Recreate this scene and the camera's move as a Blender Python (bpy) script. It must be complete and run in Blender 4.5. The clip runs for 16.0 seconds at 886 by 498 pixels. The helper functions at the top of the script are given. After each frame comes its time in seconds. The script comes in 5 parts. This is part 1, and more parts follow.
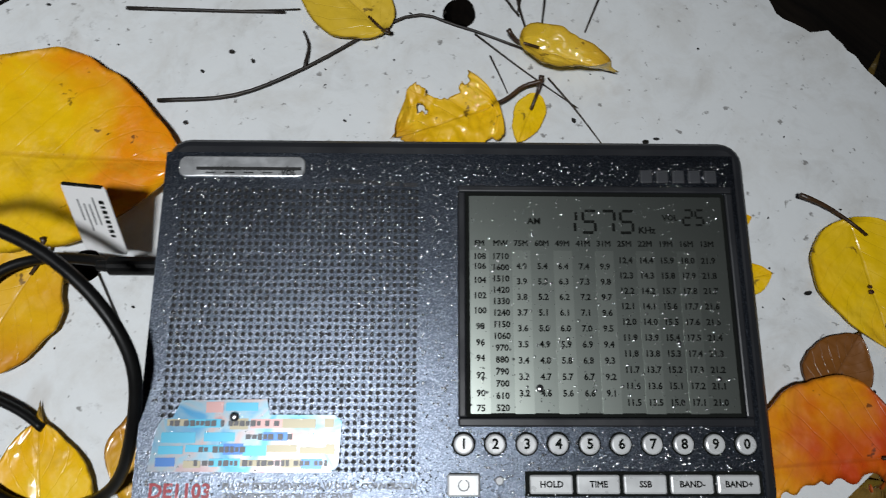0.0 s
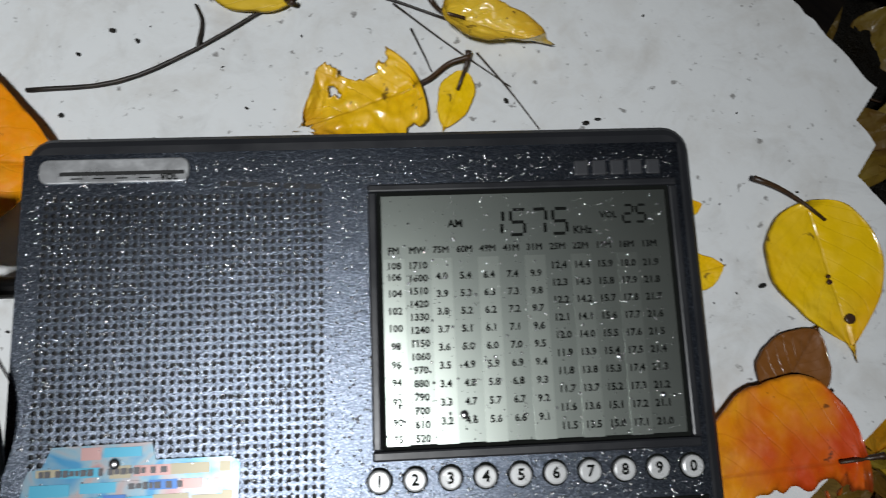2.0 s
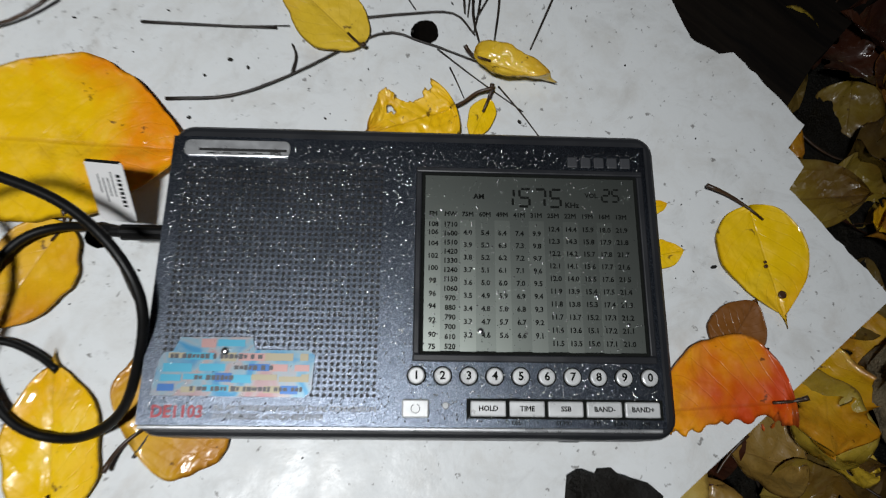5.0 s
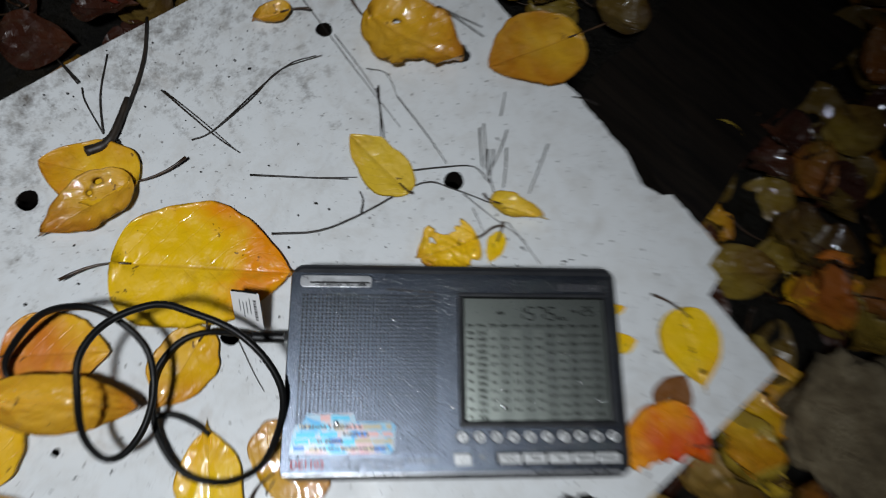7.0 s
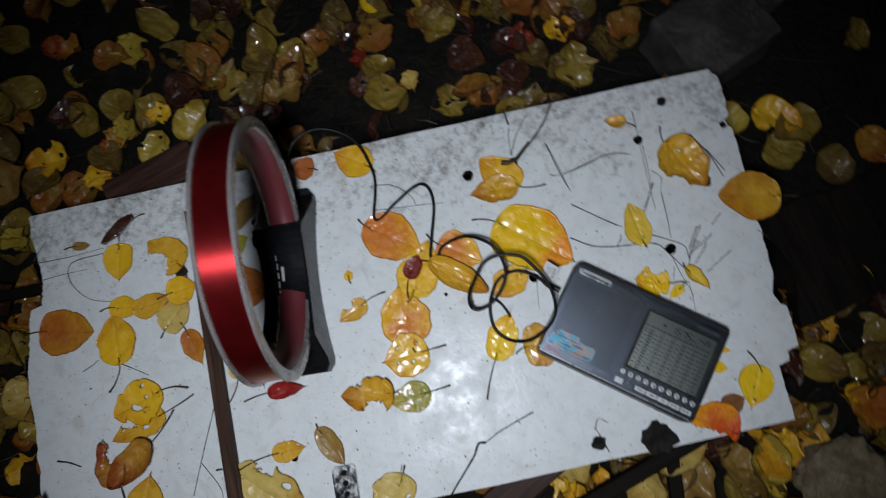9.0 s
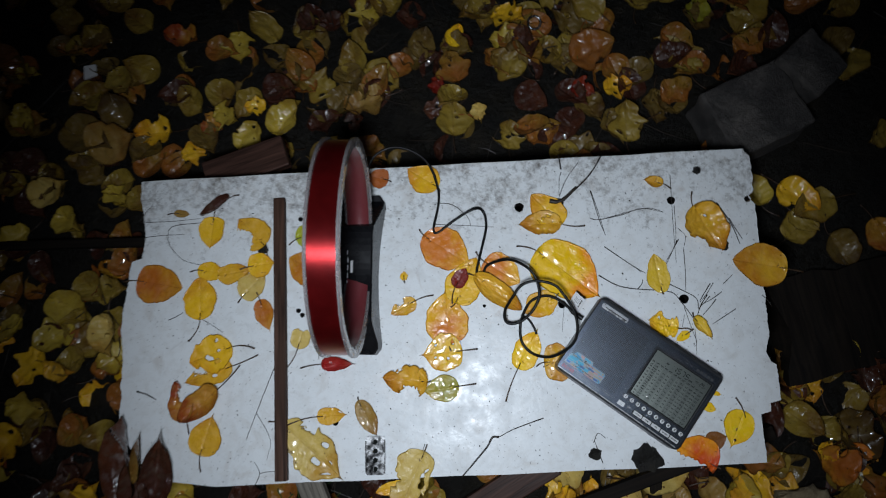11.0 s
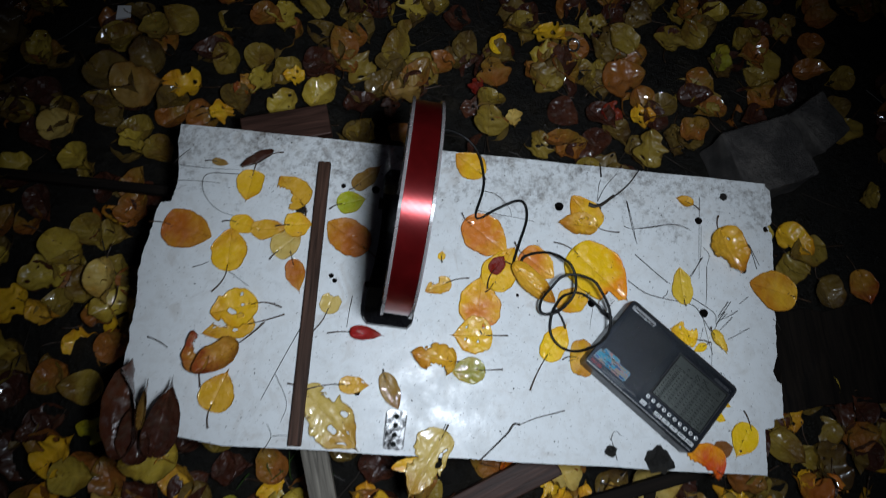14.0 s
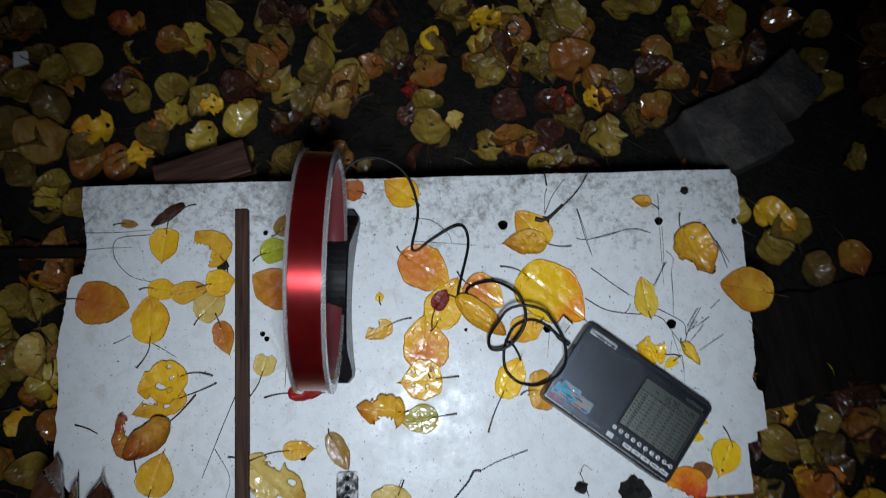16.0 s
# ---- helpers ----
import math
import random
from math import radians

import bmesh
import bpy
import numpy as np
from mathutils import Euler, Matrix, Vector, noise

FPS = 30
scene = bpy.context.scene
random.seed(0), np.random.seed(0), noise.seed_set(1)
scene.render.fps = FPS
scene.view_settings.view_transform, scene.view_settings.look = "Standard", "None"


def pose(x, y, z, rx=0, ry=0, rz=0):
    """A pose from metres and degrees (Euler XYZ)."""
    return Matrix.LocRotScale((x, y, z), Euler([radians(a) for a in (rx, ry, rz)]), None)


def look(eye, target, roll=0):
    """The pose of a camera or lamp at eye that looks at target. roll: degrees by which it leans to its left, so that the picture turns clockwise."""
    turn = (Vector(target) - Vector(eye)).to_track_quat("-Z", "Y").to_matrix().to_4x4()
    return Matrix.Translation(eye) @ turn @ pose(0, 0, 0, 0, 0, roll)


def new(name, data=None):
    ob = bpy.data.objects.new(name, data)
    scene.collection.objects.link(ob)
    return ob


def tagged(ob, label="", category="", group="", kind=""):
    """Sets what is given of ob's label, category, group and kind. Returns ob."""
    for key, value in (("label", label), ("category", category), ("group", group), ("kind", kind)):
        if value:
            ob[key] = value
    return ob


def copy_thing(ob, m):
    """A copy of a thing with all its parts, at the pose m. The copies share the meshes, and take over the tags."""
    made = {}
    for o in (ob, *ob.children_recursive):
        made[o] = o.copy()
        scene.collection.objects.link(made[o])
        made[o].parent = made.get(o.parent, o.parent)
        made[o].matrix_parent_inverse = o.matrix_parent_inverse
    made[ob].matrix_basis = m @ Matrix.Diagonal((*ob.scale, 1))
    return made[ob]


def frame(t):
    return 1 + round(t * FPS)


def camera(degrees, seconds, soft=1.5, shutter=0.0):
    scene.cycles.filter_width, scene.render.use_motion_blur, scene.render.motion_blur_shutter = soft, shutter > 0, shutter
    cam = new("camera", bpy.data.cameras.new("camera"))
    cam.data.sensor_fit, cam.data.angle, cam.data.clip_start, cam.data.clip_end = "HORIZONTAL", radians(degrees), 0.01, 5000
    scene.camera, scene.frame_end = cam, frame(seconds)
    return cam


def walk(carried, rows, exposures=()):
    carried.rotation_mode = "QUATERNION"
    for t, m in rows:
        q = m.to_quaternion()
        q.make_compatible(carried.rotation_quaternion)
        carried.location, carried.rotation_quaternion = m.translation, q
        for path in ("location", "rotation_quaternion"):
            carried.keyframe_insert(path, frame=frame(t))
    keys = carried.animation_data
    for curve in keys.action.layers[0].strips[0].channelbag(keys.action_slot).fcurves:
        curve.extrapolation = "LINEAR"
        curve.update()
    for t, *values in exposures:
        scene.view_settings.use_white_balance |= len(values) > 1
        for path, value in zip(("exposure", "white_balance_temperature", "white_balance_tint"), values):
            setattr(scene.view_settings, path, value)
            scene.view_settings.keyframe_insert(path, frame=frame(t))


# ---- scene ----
cam = camera(70.4, 16.0, soft=1.1, shutter=0.6)
PATH = [
    (0, (0.6380, -0.2934, 0.2016), (0.7560, -0.1618, -0.5786), 4.63),
    (0.5, (0.6309, -0.2908, 0.2026), (0.7547, -0.1537, -0.5758), 6.53),
    (1, (0.6387, -0.2903, 0.1915), (0.7638, -0.1731, -0.5899), 10.56),
    (1.5, (0.6413, -0.2870, 0.1857), (0.7587, -0.1808, -0.5985), 10.42),
    (2, (0.6609, -0.2909, 0.1832), (0.7749, -0.2173, -0.6052), 17.63),
    (2.5, (0.6640, -0.2992, 0.1846), (0.8019, -0.2199, -0.5994), 19.84),
    (3, (0.6634, -0.2972, 0.1835), (0.8164, -0.2141, -0.5973), 21.44),
    (3.5, (0.6558, -0.2907, 0.1800), (0.8134, -0.2063, -0.5998), 22.41),
    (3.7, (0.6537, -0.2911, 0.1789), (0.8126, -0.2065, -0.6005), 23.12),
    (5.8, (0.6164, -0.3362, 0.2569), (0.7796, -0.1303, -0.4987), 2.06),
    (6, (0.6185, -0.3361, 0.2534), (0.8026, -0.1109, -0.4918), 2.48),
    (6.2, (0.6097, -0.3340, 0.2544), (0.7982, -0.0305, -0.4614), 2.35),
    (6.5, (0.5840, -0.3337, 0.2413), (0.7465, -0.0061, -0.4702), -0.01),
    (6.7, (0.5941, -0.3141, 0.2615), (0.7774, -0.0417, -0.4681), 4.47),
    (7, (0.6070, -0.2877, 0.3437), (0.8016, -0.1451, -0.4191), 16.53),
    (7.2, (0.6137, -0.2872, 0.4142), (0.7838, -0.1977, -0.3624), 25.51),
    (7.5, (0.5788, -0.2820, 0.5168), (0.7597, -0.2267, -0.2605), 35.81),
    (8, (0.5694, -0.2853, 0.5897), (0.7110, -0.2777, -0.1976), 51.26),
    (8.5, (0.5341, -0.3107, 0.6403), (0.6200, -0.2592, -0.1534), 36.32),
    (9, (0.4989, -0.2697, 0.6932), (0.4786, -0.1240, -0.0931), -19.79),
    (9.5, (0.4662, -0.2567, 0.6855), (0.4625, -0.1067, -0.1003), -11.28),
    (9.7, (0.4636, -0.2536, 0.6832), (0.4670, -0.1096, -0.1037), -8.37),
    (11.8, (0.4710, -0.2767, 0.8706), (0.4048, -0.1137, 0.0902), -21.45),
    (12, (0.4491, -0.2756, 0.8479), (0.4062, -0.0756, 0.0745), -12.70),
    (12.5, (0.4089, -0.3280, 0.8161), (0.4173, -0.1413, 0.0382), 2.31),
    (13, (0.3462, -0.3878, 0.8161), (0.3730, -0.1824, 0.0434), 9.45),
    (13.5, (0.3147, -0.3842, 0.8173), (0.3654, -0.1691, 0.0484), 17.45),
    (14, (0.3180, -0.3497, 0.7997), (0.3701, -0.1463, 0.0277), 19.18),
    (14.5, (0.4140, -0.2780, 0.7773), (0.4535, -0.0680, 0.0064), 9.34),
    (15, (0.4592, -0.2265, 0.7572), (0.4713, -0.0653, -0.0263), 1.93),
    (15.5, (0.4621, -0.2445, 0.7501), (0.4467, -0.0612, -0.0285), -5.96),
    (16, (0.4191, -0.2306, 0.7619), (0.4511, -0.0875, -0.0245), 10.58),
]
walk(cam, [(t, look(eye, target, roll)) for t, eye, target, roll in PATH],
     exposures=[(0.0, -0.06, 6400, 10), (1.0, -0.03, 6450, 10), (2.0, -0.05, 6500, 10), (3.0, -0.07, 6550, 10), (3.7, -0.06, 6550, 10), (5.8, -0.04, 6450, 10), (6.6, -0.12, 6300, 10), (7.1, -0.30, 6250, 10), (8.6, -0.50, 6050, 10), (9.6, -0.44, 5880, 10), (12.0, -0.33, 5800, 8), (14.0, -0.28, 5780, 8), (16.0, -0.25, 5780, 8)])

# ---- night sky and the one hand torch that lights the place ----
world = bpy.data.worlds.new("night")
scene.world = world
world.use_nodes = True
world.node_tree.nodes["Background"].inputs["Color"].default_value = (0.48, 0.44, 0.52, 1)
world.node_tree.nodes["Background"].inputs["Strength"].default_value = 0.014

torch_data = bpy.data.lights.new("torch_light", "SPOT")
torch_data.energy, torch_data.color = 26.0, (0.96, 0.985, 1.0)
torch_data.spot_size, torch_data.spot_blend, torch_data.shadow_soft_size = radians(88), 1.0, 0.045
torch = new("torch_light", torch_data)
torch.matrix_world = look((0.428, -0.335, 0.80), (0.434, -0.215, 0.0))


# ---- materials ----
def material(name, base, rough=0.5, metal=0.0, build=None, **more):
    m = bpy.data.materials.new(name)
    m.use_nodes = True
    b = m.node_tree.nodes["Principled BSDF"]
    b.inputs["Base Color"].default_value = (*base, 1)
    b.inputs["Roughness"].default_value = rough
    b.inputs["Metallic"].default_value = metal
    for k, v in more.items():
        b.inputs[k.replace("_", " ")].default_value = v
    if build:
        build(m.node_tree, b)
    return m


def node(tree, kind, **props):
    n = tree.nodes.new(kind)
    for k, v in props.items():
        if k in n.inputs:
            n.inputs[k].default_value = v
        elif k == "blend_type":
            n.blend_type = v
        elif k == "data_type":
            n.data_type = v
        elif k == "operation":
            n.operation = v
        elif k == "feature":
            n.feature = v
        elif k == "wave_type":
            n.wave_type = v
        elif k == "bands_direction":
            n.bands_direction = v
    return n


def noise_tex(tree, scale, detail=4.0, rough=0.55, coord="Object", warp=0.0):
    c = node(tree, "ShaderNodeTexCoord")
    n = node(tree, "ShaderNodeTexNoise", Scale=scale, Detail=detail, Roughness=rough, Distortion=warp)
    tree.links.new(c.outputs[coord], n.inputs["Vector"])
    return n.outputs["Fac"]


def ramp(tree, value, *stops):
    r = node(tree, "ShaderNodeValToRGB")
    while len(r.color_ramp.elements) < len(stops):
        r.color_ramp.elements.new(0.5)
    for e, (p, c) in zip(r.color_ramp.elements, stops):
        e.position, e.color = p, (*c, 1) if len(c) == 3 else c
    tree.links.new(value, r.inputs["Fac"])
    return r.outputs["Color"]


def grey(tree, value, lo, hi):
    """0 below lo, 1 above hi."""
    r = node(tree, "ShaderNodeMapRange")
    r.inputs["From Min"].default_value, r.inputs["From Max"].default_value = lo, hi
    tree.links.new(value, r.inputs["Value"])
    return r.outputs["Result"]


def math_node(tree, op, a, b=None):
    n = node(tree, "ShaderNodeMath", operation=op)
    for k, v in enumerate((a, b)):
        if v is None:
            continue
        if isinstance(v, (int, float)):
            n.inputs[k].default_value = v
        else:
            tree.links.new(v, n.inputs[k])
    return n.outputs["Value"]


def mix(tree, fac, a, b, blend="MIX"):
    n = node(tree, "ShaderNodeMix", data_type="RGBA", blend_type=blend)
    for k, v in ((0, fac), (6, a), (7, b)):
        if isinstance(v, (int, float)):
            n.inputs[k].default_value = v
        elif isinstance(v, tuple):
            n.inputs[k].default_value = (*v, 1)
        else:
            tree.links.new(v, n.inputs[k])
    return n.outputs[2]


def bump(tree, b, height, strength=0.3, dist=0.001):
    n = node(tree, "ShaderNodeBump", Strength=strength, Distance=dist)
    tree.links.new(height, n.inputs["Height"])
    tree.links.new(n.outputs["Normal"], b.inputs["Normal"])


def leaf_material(name, body, blush, vein, spot=(0.05, 0.018, 0.006), spots=0.75, wet=0.14):
    def build(tree, b):
        uv = node(tree, "ShaderNodeUVMap")
        sep = node(tree, "ShaderNodeSeparateXYZ")
        tree.links.new(uv.outputs["UV"], sep.inputs[0])
        u, v = sep.outputs["X"], sep.outputs["Y"]
        across = math_node(tree, "ABSOLUTE", math_node(tree, "SUBTRACT", v, 0.5))
        rnd = node(tree, "ShaderNodeObjectInfo").outputs["Random"]
        blotch = noise_tex(tree, 21, 4, 0.55, warp=0.5)
        fine = noise_tex(tree, 420, 4, 0.6)
        tone = math_node(tree, "ADD", blotch, math_node(tree, "MULTIPLY", math_node(tree, "SUBTRACT", rnd, 0.5), 0.22))
        # one end and one half of a leaf turn colour first
        tone = math_node(tree, "ADD", tone, math_node(tree, "MULTIPLY", math_node(tree, "SUBTRACT", u, 0.5), 0.30))
        tone = math_node(tree, "ADD", tone, math_node(tree, "MULTIPLY", math_node(tree, "SUBTRACT", v, 0.5), 0.16))
        col = mix(tree, grey(tree, tone, 0.40, 0.64), body, blush)
        thin = grey(tree, noise_tex(tree, 55, 4, 0.6, warp=1.0), 0.50, 0.72)
        col = mix(tree, math_node(tree, "MULTIPLY", thin, 0.30), col, tuple(min(0.8, 0.9 * c + k) for c, k in zip(body, (0.05, 0.07, 0.05))))
        col = mix(tree, math_node(tree, "MULTIPLY", grey(tree, fine, 0.30, 0.85), 0.22), col, tuple(0.75 * c for c in body))
        # midrib and side veins
        rib = grey(tree, across, 0.018, 0.004)
        side = math_node(tree, "FRACT", math_node(tree, "MULTIPLY", math_node(tree, "SUBTRACT", u, math_node(tree, "MULTIPLY", across, 0.75)), 7.0))
        side = grey(tree, math_node(tree, "ABSOLUTE", math_node(tree, "SUBTRACT", side, 0.5)), 0.05, 0.0)
        veins = math_node(tree, "MAXIMUM", rib, math_node(tree, "MULTIPLY", side, 0.45))
        col = mix(tree, math_node(tree, "MULTIPLY", veins, 0.26), col, vein)
        # rot spots and brown, dry rim
        dots = grey(tree, noise_tex(tree, 170, 3, 0.6), 0.67, 0.71)
        rim = grey(tree, math_node(tree, "ADD", across, math_node(tree, "MULTIPLY", fine, 0.06)), 0.50, 0.54)
        col = mix(tree, math_node(tree, "MULTIPLY", dots, spots), col, spot)
        col = mix(tree, math_node(tree, "MULTIPLY", rim, 0.35), col, spot)
        dry = node(tree, "ShaderNodeAttribute")
        dry.attribute_name = "dry"
        edge = grey(tree, math_node(tree, "ADD", dry.outputs["Fac"], math_node(tree, "MULTIPLY", math_node(tree, "SUBTRACT", noise_tex(tree, 120, 4, 0.65), 0.5), 1.6)), 0.62, 1.05)
        col = mix(tree, math_node(tree, "MULTIPLY", edge, 0.60), col, spot)
        stain = grey(tree, noise_tex(tree, 38, 6, 0.68, warp=1.2), 0.55, 0.72)
        col = mix(tree, math_node(tree, "MULTIPLY", stain, 0.26), col, tuple(0.6 * c for c in vein))
        tree.links.new(col, b.inputs["Base Color"])
        h = math_node(tree, "ADD", math_node(tree, "MULTIPLY", noise_tex(tree, 130, 3), 0.35), math_node(tree, "MULTIPLY", veins, -0.12))
        h = math_node(tree, "ADD", h, math_node(tree, "MULTIPLY", noise_tex(tree, 46, 3, 0.5, warp=0.8), 1.6))
        bump(tree, b, h, 0.62, 0.0020)
        film = noise_tex(tree, 90, 3, 0.6)
        r = node(tree, "ShaderNodeMapRange")
        r.inputs["From Min"].default_value, r.inputs["From Max"].default_value = 0.38, 0.62
        r.inputs["To Min"].default_value, r.inputs["To Max"].default_value = wet * 0.8, wet + 0.46
        tree.links.new(film, r.inputs["Value"])
        tree.links.new(r.outputs["Result"], b.inputs["Roughness"])
    return material(name, body, wet, 0.0, build, Coat_Weight=0.5, Coat_Roughness=0.045, Specular_IOR_Level=0.4)


TONES = {
    "yellow": ((0.86, 0.55, 0.006), (0.84, 0.44, 0.006), (0.45, 0.27, 0.01), "bright yellow fallen leaf"),
    "gold": ((0.76, 0.44, 0.012), (0.60, 0.25, 0.010), (0.38, 0.18, 0.01), "golden yellow fallen leaf"),
    "amber": ((0.64, 0.35, 0.020), (0.44, 0.165, 0.011), (0.26, 0.09, 0.008), "amber wet fallen leaf"),
    "big": ((0.82, 0.50, 0.005), (0.80, 0.25, 0.005), (0.42, 0.17, 0.01), "large orange-yellow leaf"),
    "orange": ((0.40, 0.115, 0.014), (0.50, 0.23, 0.016), (0.22, 0.05, 0.006), "orange brown round fallen leaf"),
    "redorange": ((0.58, 0.060, 0.006), (0.84, 0.36, 0.008), (0.30, 0.05, 0.006), "red-orange yellow-rimmed fallen leaf"),
    "peach": ((0.62, 0.19, 0.022), (0.80, 0.44, 0.02), (0.32, 0.10, 0.012), "peach coloured broad fallen leaf"),
    "pale": ((0.58, 0.42, 0.11), (0.46, 0.26, 0.04), (0.30, 0.16, 0.03), "pale crumpled wet leaf"),
    "paleyellow": ((0.70, 0.47, 0.035), (0.62, 0.36, 0.03), (0.35, 0.2, 0.03), "small pale yellow spotted leaf"),
    "red": ((0.30, 0.014, 0.012), (0.22, 0.02, 0.01), (0.12, 0.01, 0.006), "small red fallen leaf"),
    "deepred": ((0.17, 0.012, 0.006), (0.22, 0.03, 0.008), (0.06, 0.006, 0.004), "small dark red heart-shaped leaf"),
    "rust": ((0.42, 0.20, 0.02), (0.24, 0.03, 0.008), (0.12, 0.03, 0.006), "folded rust-brown fallen leaf"),
    "rustflat": ((0.36, 0.10, 0.02), (0.32, 0.08, 0.02), (0.2, 0.05, 0.01), "small rust-orange round leaf"),
    "brown": ((0.050, 0.016, 0.009), (0.085, 0.028, 0.013), (0.03, 0.012, 0.006), "dark brown shrivelled leaf"),
    "tan": ((0.30, 0.18, 0.04), (0.24, 0.11, 0.02), (0.18, 0.08, 0.02), "dull tan fallen leaf"),
    "lime": ((0.36, 0.38, 0.015), (0.46, 0.36, 0.012), (0.2, 0.2, 0.01), "lime green fallen leaf"),
    # dirtier ground leaves, also darkened in colour for the weak light down there
    "faded_dim": ((0.46, 0.33, 0.038), (0.27, 0.165, 0.018), (0.16, 0.08, 0.015), "faded muddy yellow leaf painted dim"),
    "decayed_dim": ((0.27, 0.185, 0.026), (0.15, 0.078, 0.013), (0.10, 0.04, 0.008), "decaying brownish amber leaf painted dim"),
    "muddy_dim": ((0.15, 0.095, 0.020), (0.07, 0.036, 0.011), (0.06, 0.025, 0.008), "decaying muddy brown leaf painted dim"),
    "dusky_dim": ((0.27, 0.095, 0.016), (0.24, 0.135, 0.018), (0.12, 0.04, 0.008), "dull orange decaying leaf painted dim"),
    "scorched": ((0.84, 0.50, 0.008), (0.40, 0.13, 0.010), (0.22, 0.07, 0.008), "yellow leaf scorched brown"),
    "dullbrown": ((0.20, 0.075, 0.016), (0.13, 0.045, 0.012), (0.08, 0.03, 0.008), "dull brown dry leaf"),
    "olive": ((0.28, 0.26, 0.02), (0.40, 0.28, 0.02), (0.16, 0.13, 0.01), "olive green fallen leaf"),
}
LEAF = {k: leaf_material("leaf_" + k, *v[:3]) for k, v in TONES.items()}


def board_build(tree, b):
    c = node(tree, "ShaderNodeTexCoord")
    sep = node(tree, "ShaderNodeSeparateXYZ")
    tree.links.new(c.outputs["Object"], sep.inputs[0])
    grime = noise_tex(tree, 13, 9, 0.74, warp=0.7)
    grit = noise_tex(tree, 95, 7, 0.78)
    back = grey(tree, sep.outputs["Y"], -0.16, 0.03)
    thick = math_node(tree, "ADD", math_node(tree, "MULTIPLY", math_node(tree, "SUBTRACT", grime, 0.5), 1.6),
                      math_node(tree, "ADD", math_node(tree, "MULTIPLY", back, 0.60), math_node(tree, "MULTIPLY", math_node(tree, "SUBTRACT", grit, 0.5), 2.6)))
    col = mix(tree, grey(tree, thick, 0.34, 1.05), (0.69, 0.71, 0.715), (0.12, 0.105, 0.09))
    rust = math_node(tree, "MULTIPLY", grey(tree, noise_tex(tree, 17, 5, 0.6, warp=1.2), 0.60, 0.76), 0.45)
    col = mix(tree, rust, col, (0.34, 0.27, 0.20))
    smears = math_node(tree, "MULTIPLY", grey(tree, noise_tex(tree, 30, 6, 0.7, warp=2.0), 0.54, 0.74), 0.30)
    col = mix(tree, smears, col, (0.34, 0.33, 0.31))
    mottle = math_node(tree, "MULTIPLY", grey(tree, noise_tex(tree, 52, 7, 0.72, warp=0.4), 0.46, 0.70), 0.34)
    col = mix(tree, mottle, col, (0.46, 0.43, 0.38))
    specks = grey(tree, noise_tex(tree, 260, 3, 0.6), 0.645, 0.70)
    col = mix(tree, math_node(tree, "MULTIPLY", specks, 0.7), col, (0.10, 0.09, 0.08))
    tree.links.new(col, b.inputs["Base Color"])
    wetness = noise_tex(tree, 35, 4, 0.6)
    r = node(tree, "ShaderNodeMapRange")
    r.inputs["From Min"].default_value, r.inputs["From Max"].default_value = 0.35, 0.65
    r.inputs["To Min"].default_value, r.inputs["To Max"].default_value = 0.24, 0.52
    tree.links.new(wetness, r.inputs["Value"])
    tree.links.new(r.outputs["Result"], b.inputs["Roughness"])
    bump(tree, b, math_node(tree, "ADD", noise_tex(tree, 160, 3), math_node(tree, "MULTIPLY", grit, 0.3)), 0.16, 0.0012)


def chip_build(tree, b):
    tree.links.new(ramp(tree, noise_tex(tree, 300, 3), (0.3, (0.09, 0.055, 0.03)), (0.7, (0.26, 0.18, 0.10))), b.inputs["Base Color"])
    bump(tree, b, noise_tex(tree, 250, 3), 0.6, 0.002)


def soil_build(tree, b):
    tree.links.new(ramp(tree, noise_tex(tree, 22, 8, 0.7), (0.3, (0.004, 0.0035, 0.003)), (0.55, (0.010, 0.0085, 0.006)), (0.75, (0.028, 0.022, 0.014))), b.inputs["Base Color"])
    tree.links.new(ramp(tree, noise_tex(tree, 40, 3), (0.4, (0.35,) * 3), (0.65, (0.85,) * 3)), b.inputs["Roughness"])
    bump(tree, b, noise_tex(tree, 90, 6, 0.7), 0.9, 0.01)


def stone_build(tree, b):
    tree.links.new(ramp(tree, noise_tex(tree, 14, 7, 0.65), (0.35, (0.020, 0.018, 0.017)), (0.5, (0.055, 0.049, 0.045)), (0.66, (0.115, 0.102, 0.09))), b.inputs["Base Color"])
    bump(tree, b, noise_tex(tree, 70, 7, 0.75), 1.0, 0.008)


def pale_build(tree, b):
    tree.links.new(ramp(tree, noise_tex(tree, 45, 8, 0.7), (0.32, (0.14, 0.10, 0.055)), (0.5, (0.36, 0.28, 0.16)), (0.7, (0.56, 0.46, 0.29))), b.inputs["Base Color"])
    bump(tree, b, noise_tex(tree, 75, 7, 0.75), 1.0, 0.012)


def wood_build(dark, light):
    def build(tree, b):
        c = node(tree, "ShaderNodeTexCoord")
        mp = node(tree, "ShaderNodeMapping")
        mp.inputs["Scale"].default_value = (60, 3, 60)
        tree.links.new(c.outputs["Object"], mp.inputs["Vector"])
        n = node(tree, "ShaderNodeTexNoise", Scale=3.0, Detail=6.0, Distortion=0.6)
        tree.links.new(mp.outputs["Vector"], n.inputs["Vector"])
        tree.links.new(ramp(tree, n.outputs["Fac"], (0.3, dark), (0.7, light)), b.inputs["Base Color"])
        bump(tree, b, n.outputs["Fac"], 0.4, 0.001)
    return build


